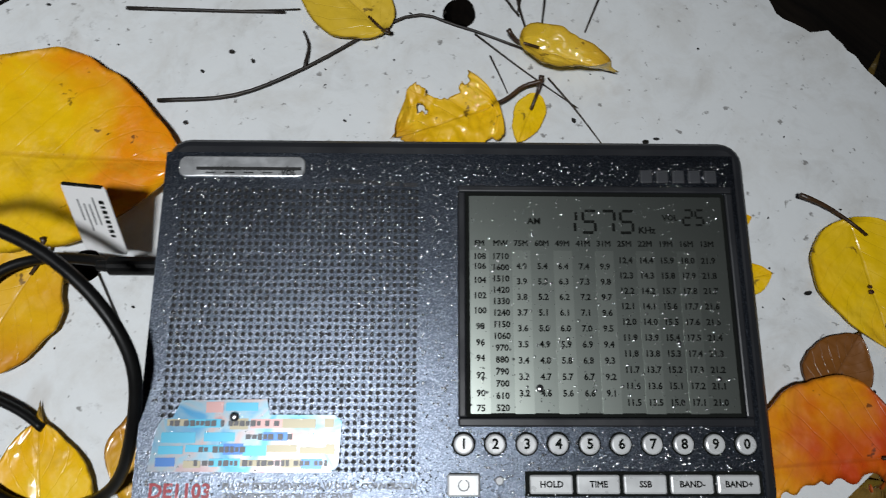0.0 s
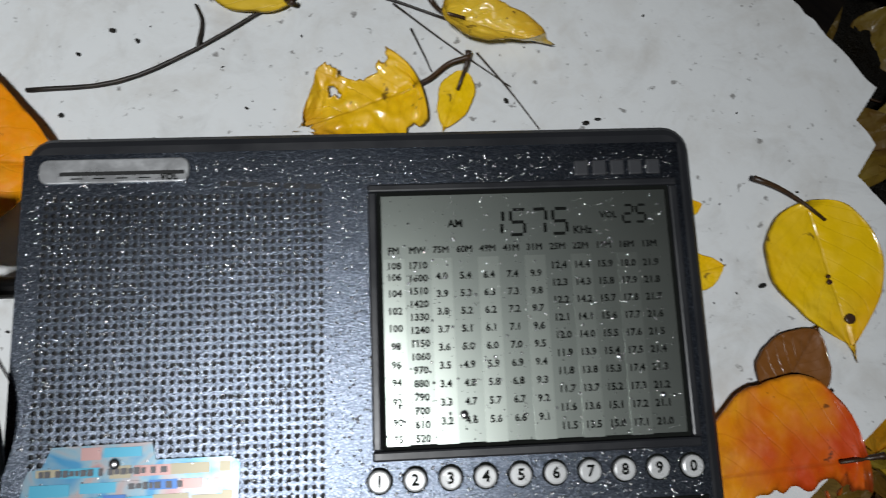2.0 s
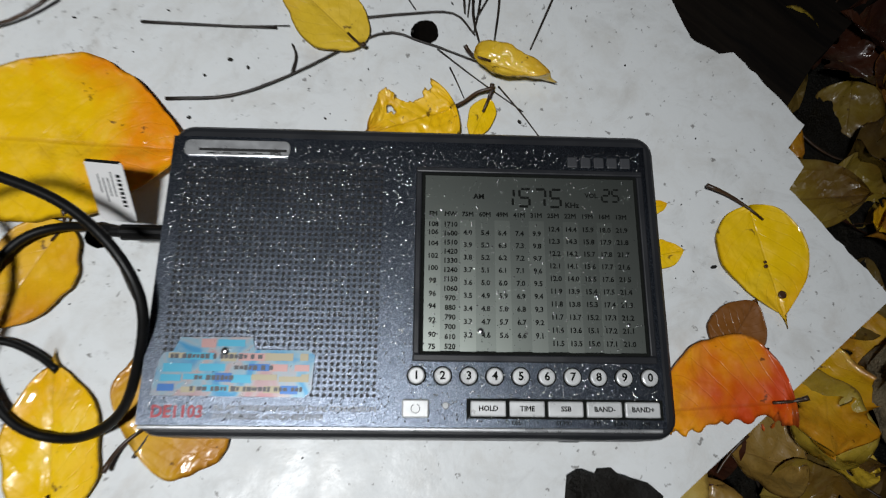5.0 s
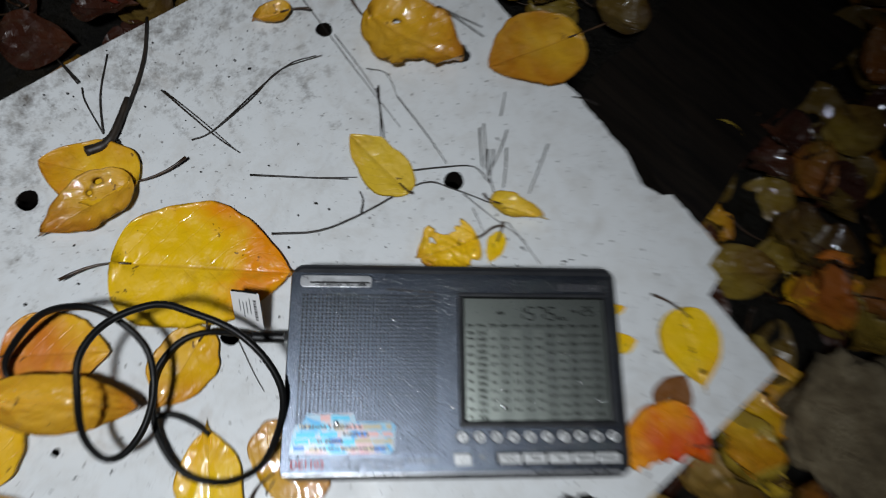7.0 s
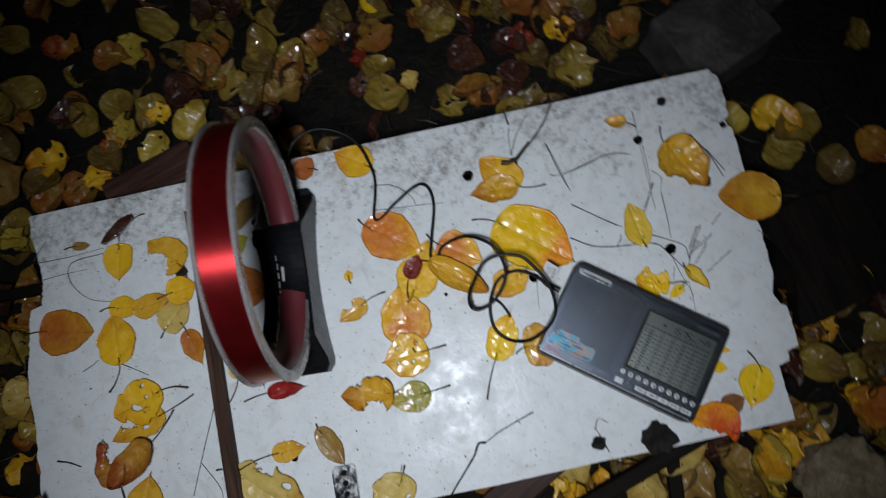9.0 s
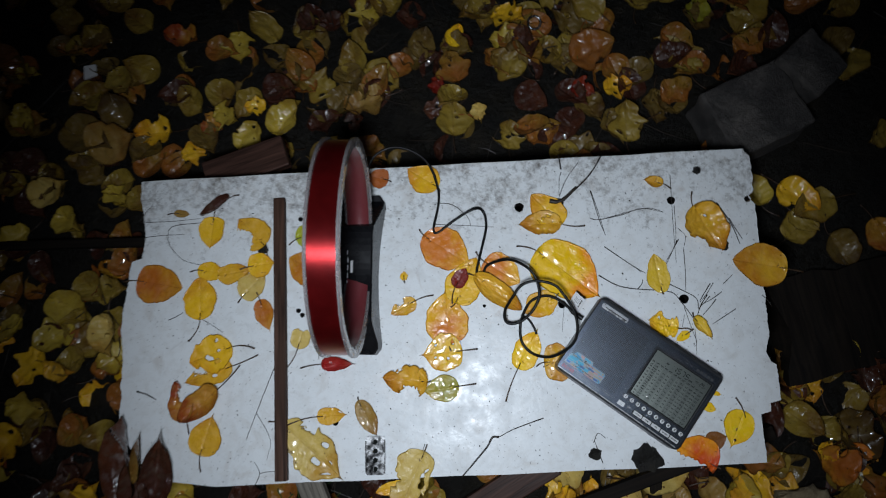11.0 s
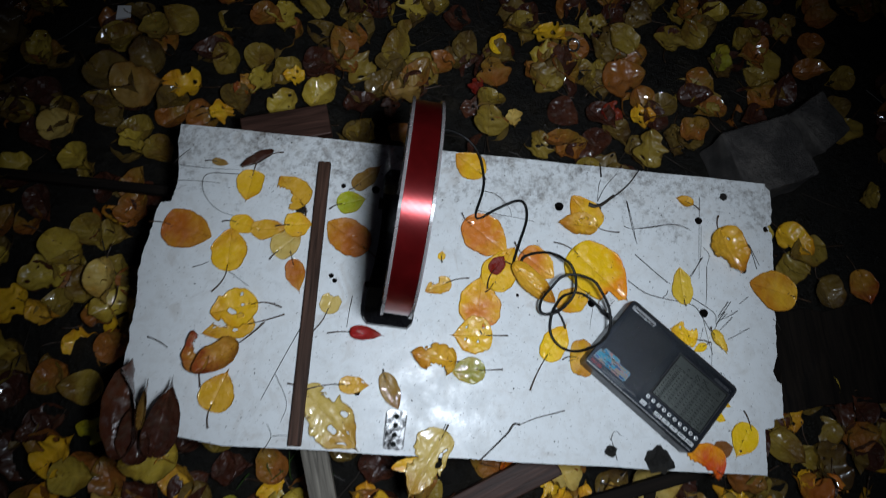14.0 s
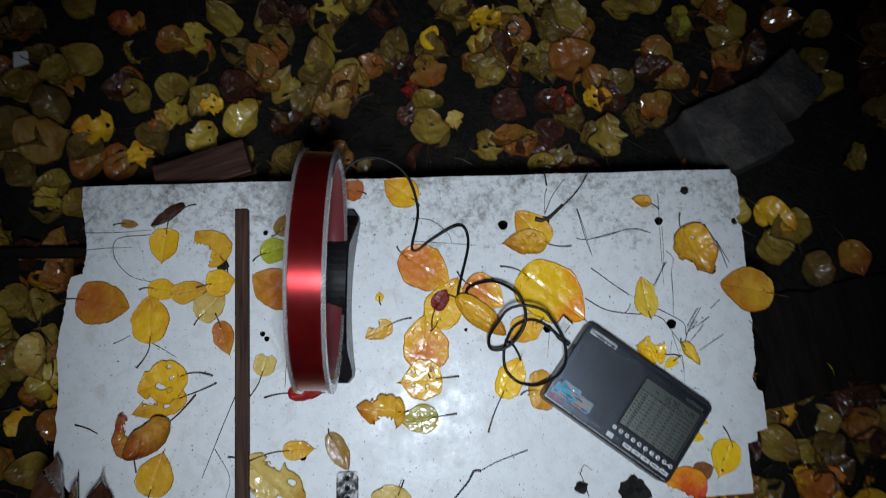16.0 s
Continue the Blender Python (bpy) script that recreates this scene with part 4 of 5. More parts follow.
def steel_plate():
    top = thing("perforated_plate", "small shiny steel plate with a row of holes", "metal plate", pose(0.330, -0.372, 0.0034, 5.5, 6, -1))
    bm = bmesh.new()
    edges = []
    w, h, r = 0.0122, 0.0235, 0.004
    outline = [(sx * (w - r) + r * math.cos(a), sy * (h - r) + r * math.sin(a)) for sx, sy, a0 in ((1, 1, 0), (-1, 1, 90), (-1, -1, 180), (1, -1, 270)) for a in (radians(a0 + 30 * k) for k in range(4))]
    loops = [outline] + [[(0.0032 * math.cos(a), cy + 0.0032 * math.sin(a)) for a in (2 * math.pi * k / 12 for k in range(12))] for cy in (-0.0165, -0.0055, 0.0055, 0.0165)]
    for loop in loops:
        vs = [bm.verts.new((x, y, 0.0012)) for x, y in loop]
        edges += [bm.edges.new((vs[k], vs[(k + 1) % len(vs)])) for k in range(len(vs))]
    bmesh.ops.triangle_fill(bm, edges=edges, use_beauty=True, normal=(0, 0, 1))
    got = bmesh.ops.extrude_face_region(bm, geom=list(bm.faces))
    for v in (g for g in got["geom"] if isinstance(g, bmesh.types.BMVert)):
        v.co.z = -0.0004
    bmesh.ops.recalc_face_normals(bm, faces=bm.faces)
    part("plate", bm, STEEL, top)
    for cy in (-0.0165, -0.0055, 0.0055, 0.0165):
        part("hole_dirt", disc(bmesh.new(), 0, cy, -0.0004, 0.0029, 0.0006, 14), INK, top, "dark disc in the hole")
    for sx in (-1, 1):
        part("lip", box(bmesh.new(), sx * 0.0118, 0, 0.0022, 0.0012, 0.038, 0.004, 0.0004), STEEL, top)


batten()
steel_plate()


def crumbs():
    rnd = random.Random(5)
    bm = bmesh.new()
    for _ in range(560):
        x, y = rnd.uniform(0.03, 0.79), -0.39 * rnd.random() ** 1.25 - 0.004
        r = rnd.choice((0.0004, 0.0005, 0.0005, 0.0006, 0.0008, 0.0011))
        bmesh.ops.create_icosphere(bm, subdivisions=1, radius=r, matrix=Matrix.LocRotScale((x, y, r * 0.35), Euler((rnd.random() * 3, rnd.random() * 3, rnd.random() * 3)), (1.3, 0.8, 0.5)))
    tagged(part("dirt_crumbs", bm, DIRT), "dark crumbs of dirt scattered on the board", "dirt", kind="stuff")


crumbs()


def dark_clump(x, y, size, seed):
    bm = bmesh.new()
    bmesh.ops.create_icosphere(bm, subdivisions=3, radius=size)
    for v in bm.verts:
        k = 1 + 0.45 * noise.noise(v.co * (1.6 / size) + Vector((seed, 0, 0))) + 0.2 * noise.noise(v.co * (5 / size) + Vector((0, seed, 0)))
        v.co = Vector((v.co.x * k, v.co.y * k, max(v.co.z * 0.22 * k, -0.0004)))
    tagged(part("dirt_clump", bm, DIRT, m=pose(x, y, 0.0005)), "flat black clump on the board", "dirt")


# this one is added for the dark of a notch in the front edge
dark_clump(0.662, -0.386, 0.016, 2)
dark_clump(0.600, -0.378, 0.007, 5)
dark_clump(0.182, -0.103, 0.007, 8)
dark_clump(0.760, -0.026, 0.005, 11)
dark_clump(0.577, -0.062, 0.008, 14)
dark_clump(0.783, -0.128, 0.006, 17)


# ---- loop antenna ----
def ring_band(bm, r, wide, thick, seg=96, x0=0.0):
    """A hoop with its axis along x: outer radius r, thick inwards."""
    rows = []
    for k in range(seg):
        a = 2 * math.pi * k / seg
        c, s = math.cos(a), math.sin(a)
        rows.append([bm.verts.new((x0 + dx, rr * c, rr * s)) for dx, rr in ((-wide / 2, r), (wide / 2, r), (wide / 2, r - thick), (-wide / 2, r - thick))])
    for k in range(seg):
        a, b = rows[k], rows[(k + 1) % seg]
        for j in range(4):
            bm.faces.new((a[j], a[(j + 1) % 4], b[(j + 1) % 4], b[j]))
    bmesh.ops.recalc_face_normals(bm, faces=bm.faces)
    return bm


def wound_band(bm, r, wide, turns, seg=120):
    """Wire turns lying side by side round the hoop, closed on the inside."""
    cross = [(wide * (k / (4 * turns) - 0.5), r - 0.00004 * (1 - math.cos(2 * math.pi * k / 4)) / 2) for k in range(4 * turns + 1)]
    cross += [(wide / 2, r - 0.004), (-wide / 2, r - 0.004)]
    rows = [[bm.verts.new((x, q * math.cos(a), q * math.sin(a))) for x, q in cross] for a in (2 * math.pi * k / seg for k in range(seg))]
    for k in range(seg):
        p, q = rows[k], rows[(k + 1) % seg]
        for j in range(len(cross)):
            n = (j + 1) % len(cross)
            bm.faces.new((p[j], p[n], q[n], q[j]))
    bmesh.ops.recalc_face_normals(bm, faces=bm.faces)
    return bm


def loop_antenna():
    top = thing("loop_antenna", "round loop antenna of red wire on a black stand", "antenna", pose(0.3130, -0.1440, 0, 0, 0, -2.7))
    cz, rin = 0.1504, 0.1040
    lean = pose(0.0108, 0.0078, cz, 0, 2.6, 0)
    hoop = part("hoop", ring_band(bmesh.new(), 0.1105, 0.0318, 0.0030), CLEAR, top, "clear plastic hoop", lean, True)
    for sx in (-1, 1):
        part("rim", ring_band(bmesh.new(), 0.1178, 0.0030, 0.0085, x0=sx * 0.0150), CLEAR, hoop, "clear plastic rim")
    part("winding", wound_band(bmesh.new(), 0.1150, 0.0268, 26), WINDING, top, "red enamelled wire winding", lean, True)
    part("inner_lining", ring_band(bmesh.new(), 0.1072, 0.0262, 0.0008), LINING, top, "frosted pinkish red inner face", lean, True)
    # stand: a long saddle whose hollow top follows the hoop
    bm = bmesh.new()
    rows = []
    n = 28
    for k in range(n + 1):
        t = 2 * k / n - 1
        y = 0.104 * t
        dy = y + 0.0078
        if abs(dy) < 0.057:
            zt = cz - math.sqrt(rin * rin - dy * dy)
        else:
            f = (abs(dy) - 0.057) / (0.104 - 0.057)
            zt = (cz - math.sqrt(rin * rin - 0.057 ** 2)) * max(0.0, 1 - f) ** 1.15 + 0.010 * f
        half_top = 0.0240 + 0.0100 * t * t
        half_top -= 0.009 * max(0.0, (abs(t) - 0.86) / 0.14) ** 2
        half_low = half_top + 0.0008
        rows.append([bm.verts.new(p) for p in ((-half_low, y, 0.0005), (-half_low, y, min(0.006, zt * 0.5)), (-half_top, y, zt - 0.0012), (-half_top + 0.002, y, zt),
                                               (half_top - 0.002, y, zt), (half_top, y, zt - 0.0012), (half_low, y, min(0.006, zt * 0.5)), (half_low, y, 0.0005))])
    for a, b in zip(rows, rows[1:]):
        for j in range(8):
            bm.faces.new((a[j], b[j], b[(j + 1) % 8], a[(j + 1) % 8]))
    bm.faces.new(rows[0][::-1])
    bm.faces.new(rows[-1])
    bmesh.ops.recalc_face_normals(bm, faces=bm.faces)
    base = part("stand", bm, GLOSS_BLACK, top, "glossy black saddle-shaped stand")
    knob = bmesh.new()
    bmesh.ops.create_cone(knob, cap_ends=True, segments=24, radius1=0.0075, radius2=0.007, depth=0.008, matrix=pose(-0.027, 0.045, 0.040, 0, 90, 0))
    part("tuning_knob", knob, GLOSS_BLACK, base, "ribbed black tuning knob")
    # dial marks and maker's mark as plain bars along the hollow
    for k in range(7):
        y = -0.036 + 0.0095 * k
        z = cz - math.sqrt(rin * rin - (y + 0.0078) ** 2) + 0.0006
        part("dial_mark", box(bmesh.new(), -0.0065, y, z, 0.0010, 0.0062, 0.0003), PAPER, base, m=None)
    y = 0.004
    part("maker_mark", box(bmesh.new(), -0.0015, y, cz - rin + 0.0016, 0.0028, 0.017, 0.0003), PAPER, base)


loop_antenna()


# ---- radio ----
def radio():
    top = thing("radio", "black portable world band radio wet with droplets", "radio", pose(0.6559, -0.2820, 0.0, 0, 0, -37.47))
    F = 0.0286
    bm = box(bmesh.new(), -0.0002, 0.0000, 0.0139, 0.1716, 0.1074, 0.0272, 0.0030, 3, vertical=0.007)
    for v in bm.verts:
        if v.co.z > 0.02:
            v.co.x *= 0.994
            v.co.y *= 0.985
    body = part("body", bm, CASE, top, "black plastic case", smooth=False)
    # front plate with a drilled grille
    bm = bmesh.new()
    x0, y1, pitch, cols, rows = -0.0792, 0.0370, 0.00195, 35, 40
    x1, y0 = x0 + pitch * cols, y1 - pitch * rows
    L, R, B, T = -0.0844, 0.0808, -0.0494, 0.0476
    for a, b, c, d in ((L, B, R, y0), (L, y1, R, T), (L, y0, x0, y1), (x1, y0, R, y1)):
        bm.faces.new([bm.verts.new((p, q, F)) for p, q in ((a, b), (c, b), (c, d), (a, d))])
    hole = [(0.00064 * math.cos(math.pi / 4 * k + math.pi / 8), 0.00064 * math.sin(math.pi / 4 * k + math.pi / 8)) for k in range(8)]
    h = pitch / 2
    rim = [(h, h * 0.414), (h * 0.414, h), (-h * 0.414, h), (-h, h * 0.414), (-h, -h * 0.414), (-h * 0.414, -h), (h * 0.414, -h), (h, -h * 0.414)]
    corner = {0: (h, h), 2: (-h, h), 4: (-h, -h), 6: (h, -h)}
    for i in range(cols):
        for j in range(rows):
            cx, cy = x0 + pitch * (i + 0.5), y0 + pitch * (j + 0.5)
            inner = [bm.verts.new((cx + p, cy + q, F)) for p, q in hole]
            lower = [bm.verts.new((cx + p, cy + q, F - 0.0006)) for p, q in hole]
            outer = [bm.verts.new((cx + p, cy + q, F)) for p, q in rim]
            for k in range(8):
                n = (k + 1) % 8
                bm.faces.new((inner[k], outer[k], outer[n], inner[n]) if k not in corner else (inner[k], outer[k], bm.verts.new((cx + corner[k][0], cy + corner[k][1], F)), outer[n], inner[n]))
                bm.faces.new((inner[n], lower[n], lower[k], inner[k])).material_index = 1
    part("face_plate", bm, [FACE, BLACK], top, "dark speckled metallic front with a perforated grille")
    bm = bmesh.new()
    box(bm, -0.0018, -0.0009, 0.0276, 0.1646, 0.0962, 0.0006)
    part("grille_backing", bm, BLACK, body)
    part("plate_rim", box(bmesh.new(), -0.0022, -0.0500, 0.0277, 0.1634, 0.0012, 0.0018, 0.0004), SILVER, top)
    # volume window
    part("volume_window", box(bmesh.new(), -0.0622, 0.0431, F + 0.0003, 0.0362, 0.0062, 0.0008, 0.0003, vertical=0.0022), SILVER, top, "dull silver sunken volume wheel window")
    part("volume_slot", box(bmesh.new(), -0.0602, 0.0424, F + 0.0006, 0.0300, 0.0009, 0.0006), BLACK, top, "dark slot over the wheel")
    part("volume_wheel", box(bmesh.new(), -0.0602, 0.0411, F + 0.0007, 0.0312, 0.0016, 0.0004, 0.0001), SILVER, top, "silver volume wheel edge")
    for k in range(4):
        part("wheel_mark", box(bmesh.new(), -0.0710 + 0.0054 * k, 0.0411, F + 0.00092, 0.0028, 0.0003, 0.0001), INK, top)
    part("volume_print", lettering("VOL", 0.0022, -0.0488, 0.0411, F + 0.00095), INK, top)
    for k in range(5):
        part("memory_print", box(bmesh.new(), -0.0345 + 0.0052 * k, 0.0392 - 0.0003 * k, F + 0.0001, 0.0042, 0.0013, 0.0001), CASE, top)
    # maker's mark as plain bars
    for k in range(5):
        part("maker_mark", box(bmesh.new(), 0.0548 + 0.0047 * k, 0.0410, F + 0.0003, 0.0036, 0.0040, 0.0006, 0.0004), EMBOSS, top)
    # display
    lx, ly, lw, lh = 0.0395, 0.0045, 0.0748, 0.0626
    for name, cx, cy, sx, sy in (("display_frame", lx, ly + lh / 2 + 0.0010, lw + 0.0044, 0.0020), ("display_frame", lx, ly - lh / 2 - 0.0012, lw + 0.0044, 0.0024),
                                 ("display_frame", lx - lw / 2 - 0.0011, ly, 0.0022, lh), ("display_frame", lx + lw / 2 + 0.0011, ly, 0.0022, lh)):
        part(name, box(bmesh.new(), cx, cy, F + 0.0006, sx, sy, 0.0014, 0.0005), CASE, top, "raised display rim")
    part("display_border", box(bmesh.new(), lx, ly, F + 0.0002, lw, lh, 0.0004), INK, top)
    lcd = part("display", box(bmesh.new(), lx, ly, F + 0.0004, lw - 0.0022, lh - 0.0022, 0.0004), LCD, top, "grey-green liquid crystal display")
    Z = F + 0.00072
    colx = [0.0060 + 0.00587 * k for k in range(12)]
    for k in (0, 2, 4, 6, 8, 10):
        part("display_band", box(bmesh.new(), colx[k], -0.0036, F + 0.00063, 0.0052, 0.0446, 0.00008), LCD_BAND, lcd)

    def seven(ch, x, y, w, hgt, th):
        segs = {"1": "bc", "2": "abged", "5": "afgcd", "7": "abc"}[ch]
        bm = bmesh.new()
        sh = 0.12
        for s, cx, cy, sx, sy in (("a", 0, hgt / 2, w - th, th), ("g", 0, 0, w - th, th), ("d", 0, -hgt / 2, w - th, th), ("f", -w / 2, hgt / 4, th, hgt / 2 - th),
                                  ("b", w / 2, hgt / 4, th, hgt / 2 - th), ("e", -w / 2, -hgt / 4, th, hgt / 2 - th), ("c", w / 2, -hgt / 4, th, hgt / 2 - th)):
            if s in segs:
                box(bm, x + cx + sh * cy, y + cy, Z, sx, sy, 0.0001)
        return bm
    for ch, x in (("1", 0.0316), ("5", 0.0374), ("7", 0.0426), ("5", 0.0482)):
        part("display_digit", seven(ch, x, 0.0272, 0.0038, 0.0064, 0.0008), INK, lcd)
    for ch, x in (("2", 0.0658), ("5", 0.0692)):
        part("display_digit", seven(ch, x, 0.0286, 0.0024, 0.0044, 0.0006), INK, lcd)
    for word, size, x, y in (("AM", 0.0026, 0.0216, 0.0272), ("KHz", 0.0027, 0.0538, 0.0247), ("VOL", 0.0023, 0.0607, 0.0284)):
        part("display_word", lettering(word, size, x, y, Z), INK, lcd)
    heads = ("FM", "MW", "75M", "60M", "49M", "41M", "31M", "25M", "22M", "19M", "16M", "13M")
    for hh, x in zip(heads, colx):
        part("band_heading", lettering(hh, 0.0023, x, 0.0207, Z), INK, lcd)
    def column(rows_, x, y, gap, size=0.0024):
        return joined(*[lettering(s, size, x, y - gap * k, Z) for k, s in enumerate(rows_)])
    fm = ["108", "106"] + [str(v) for v in range(104, 88, -2)] + ["75"]
    part("display_scale", joined(*[lettering(s, 0.0024, colx[0], y, Z) for s, y in zip(fm, (0.0169, 0.0141, 0.0101, 0.0058, 0.0016, -0.0027, -0.0071, -0.0113, -0.0159, -0.0206, -0.0245))]), INK, lcd)
    part("display_scale", column([str(v) for v in (1710, 1600, 1510, 1420, 1330, 1240, 1150, 1060, 970, 880, 790, 700, 610, 520)], colx[1], 0.0169, 0.00318), INK, lcd)
    for x, start in zip(colx[2:7], (4.0, 5.4, 6.4, 7.4, 9.9)):
        part("display_scale", column([f"{start - 0.1 * k:.1f}" for k in range(9)], x, 0.0141, 0.00434), INK, lcd)
    for x, start in zip(colx[7:], (12.4, 14.4, 15.9, 18.0, 21.9)):
        part("display_scale", column([f"{start - 0.1 * k:.1f}" for k in range(10)], x, 0.0159, 0.00432), INK, lcd)
    # round number keys
    for k in range(10):
        x, y = 0.0013 + 0.00832 * k, -0.0336
        well = part("key_ring", disc(bmesh.new(), x, y, F, 0.0031, 0.0003), INK, top)
        key = part("number_key", disc(bmesh.new(), x, y, F, 0.00265, 0.0013, 24, 0.0005), BUTTON, top, "round pale key")
        part("key_digit", lettering(str((k + 1) % 10), 0.0036, x, y, F + 0.00137), INK, key)
    key = part("power_key", box(bmesh.new(), 0.0012, -0.0438, F + 0.0006, 0.0084, 0.0056, 0.0014, 0.0005), BUTTON, top, "square pale power key")
    bm = bmesh.new()
    for k in range(20):
        a0, a1 = radians(110 + 16 * k), radians(110 + 16 * (k + 1))
        bm.faces.new([bm.verts.new((0.0012 + r * math.cos(a), -0.0438 + r * math.sin(a), F + 0.00134)) for r, a in ((0.0012, a0), (0.0015, a0), (0.0015, a1), (0.0012, a1))])
    part("power_sign", bm, GREY_INK, key)
    part("reset_pin", disc(bmesh.new(), 0.0106, -0.0428, F, 0.0012, 0.0006, 16, 0.0003), SILVER, top)
    part("key_tray", box(bmesh.new(), 0.0485, -0.0436, F + 0.0001, 0.0625, 0.0062, 0.0004), INK, top)
    for k, word in enumerate(("HOLD", "TIME", "SSB", "BAND-", "BAND+")):
        x = 0.0240 + 0.01225 * k
        key = part("bar_key", box(bmesh.new(), x, -0.0436, F + 0.0007, 0.0112, 0.0048, 0.0014, 0.0005), BUTTON, top, "pale rectangular key")
        part("key_word", lettering(word, 0.0022, x, -0.0436, F + 0.00145), INK, key)
    for word, x in (("DEL", 0.0330), ("ST/MO", 0.0480), ("FM", 0.0585), ("SCAN", 0.0660), ("AM", 0.0740)):
        part("key_print", lettering(word, 0.0017, x, -0.0479, F + 0.0001), INK, top)
    part("model_print", lettering("DE1103", 0.0051, -0.0722, -0.0455, F + 0.0001, stretch=0.97), RED_INK, top, "red model print")
    part("band_print", lettering("PLL FM STEREO/SW.MW.LW DUAL CONVERSION\nSYNTHESIZED WORLD RECEIVER", 0.0023, -0.0613, -0.0455, F + 0.0001, "LEFT", 1.1), GREY_INK, top)
    # sticker
    bm = bmesh.new()
    S1 = [(-0.0810, -0.0405), (-0.0795, -0.0300), (-0.0785, -0.0275), (-0.0755, -0.0270), (-0.0735, -0.0225), (-0.0510, -0.0222), (-0.0500, -0.0262), (-0.0330, -0.0262), (-0.0310, -0.0278), (-0.0315, -0.0385), (-0.0335, -0.0408)]
    low = [bm.verts.new((x, y, F + 0.00005)) for x, y in S1]
    up = [bm.verts.new((x, y, F + 0.00030)) for x, y in S1]
    bm.faces.new(up[::-1])
    for k in range(len(S1)):
        bm.faces.new((low[k], low[k - 1], up[k - 1], up[k]))
    bmesh.ops.recalc_face_normals(bm, faces=bm.faces)
    bmesh.ops.triangulate(bm, faces=[f for f in bm.faces if len(f.verts) > 4])
    stick = part("sticker", bm, STICKER["white"], top, "worn shiny sticker with coloured print")
    r = random.Random(8)
    k = 0
    for y, x, end, tones in ((-0.0241, -0.0725, -0.0525, ("pink", "cyan", "white")), (-0.0284, -0.0768, -0.0330, ("gold", "gold", "pink", "cyan")), (-0.0318, -0.0780, -0.0325, ("pink", "blue", "white", "cyan")),
                            (-0.0350, -0.0785, -0.0325, ("blue", "cyan", "gold")), (-0.0384, -0.0790, -0.0335, ("gold", "blue", "cyan", "gold"))):
        while x < end - 0.002:
            w = min(r.uniform(0.004, 0.011), end - x)
            k += 1
            part("sticker_print", box(bmesh.new(), x + w / 2, y + r.uniform(-0.0003, 0.0003), F + 0.00033 + 0.000003 * k, w, r.uniform(0.0016, 0.0028), 0.00005), STICKER[r.choice(tones)], stick)
            x += w + r.choice((0.0, 0.0006, 0.0022))
    for y, x, end in ((-0.0284, -0.0760, -0.0470), (-0.0318, -0.0560, -0.0440), (-0.0350, -0.0680, -0.0560), (-0.0384, -0.0690, -0.0350)):
        while x < end:
            w = r.uniform(0.0008, 0.0015)
            part("sticker_glyph", box(bmesh.new(), x + w / 2, y, F + 0.00052, w, r.uniform(0.0010, 0.0016), 0.00006), STICKER["ink"], stick)
            x += w + r.choice((0.0003, 0.0003, 0.0012))
    # foot and cable plug socket
    part("foot", box(bmesh.new(), 0.055, -0.0525, 0.003, 0.008, 0.003, 0.005, 0.001), CASE, top)
    return top


radio()


def droplets():
    rnd = random.Random(9)
    m = pose(0.6559, -0.2820, 0.0287, 0, 0, -37.47)
    ball = bmesh.new()
    bmesh.ops.create_icosphere(ball, subdivisions=2, radius=1.0)
    ball.verts.index_update()
    co = [v.co.copy() for v in ball.verts]
    fc = [[v.index for v in f.verts] for f in ball.faces]
    ball.free()
    verts, faces = [], []

    def drop(x, y, z, r, flat):
        start = len(verts)
        verts.extend(tuple(m @ Vector((x + r * c.x, y + r * c.y, z + r * flat * c.z))) for c in co)
        faces.extend([start + k for k in f] for f in fc)
    for _ in range(9000):
        x, y = rnd.uniform(-0.0825, 0.0790), rnd.uniform(-0.048, 0.0455)
        on_glass = 0.003 < x < 0.075 and -0.026 < y < 0.034
        if on_glass and rnd.random() < 0.75:
            continue
        drop(x, y, 0.0008 if on_glass else 0.0, 0.00013 + 0.00027 * rnd.random() ** 4, 0.75)
    for x, y, r in ((0.0218, -0.0193, 0.0011), (0.0605, -0.0071, 0.0007), (0.0706, -0.0167, 0.0008), (-0.0593, -0.0267, 0.0014), (-0.0330, 0.0235, 0.0007), (0.0300, -0.0060, 0.0005)):
        drop(x, y, 0.0006 if x > 0 else 0.0002, r, 0.65)
    me = bpy.data.meshes.new("water_droplets")
    me.from_pydata(verts, [], faces)
    me.materials.append(WATER)
    for p in me.polygons:
        p.use_smooth = True
    tagged(new("water_droplets", me), "fine mirror-bright water droplets on the radio's front", "water", kind="stuff")


droplets()


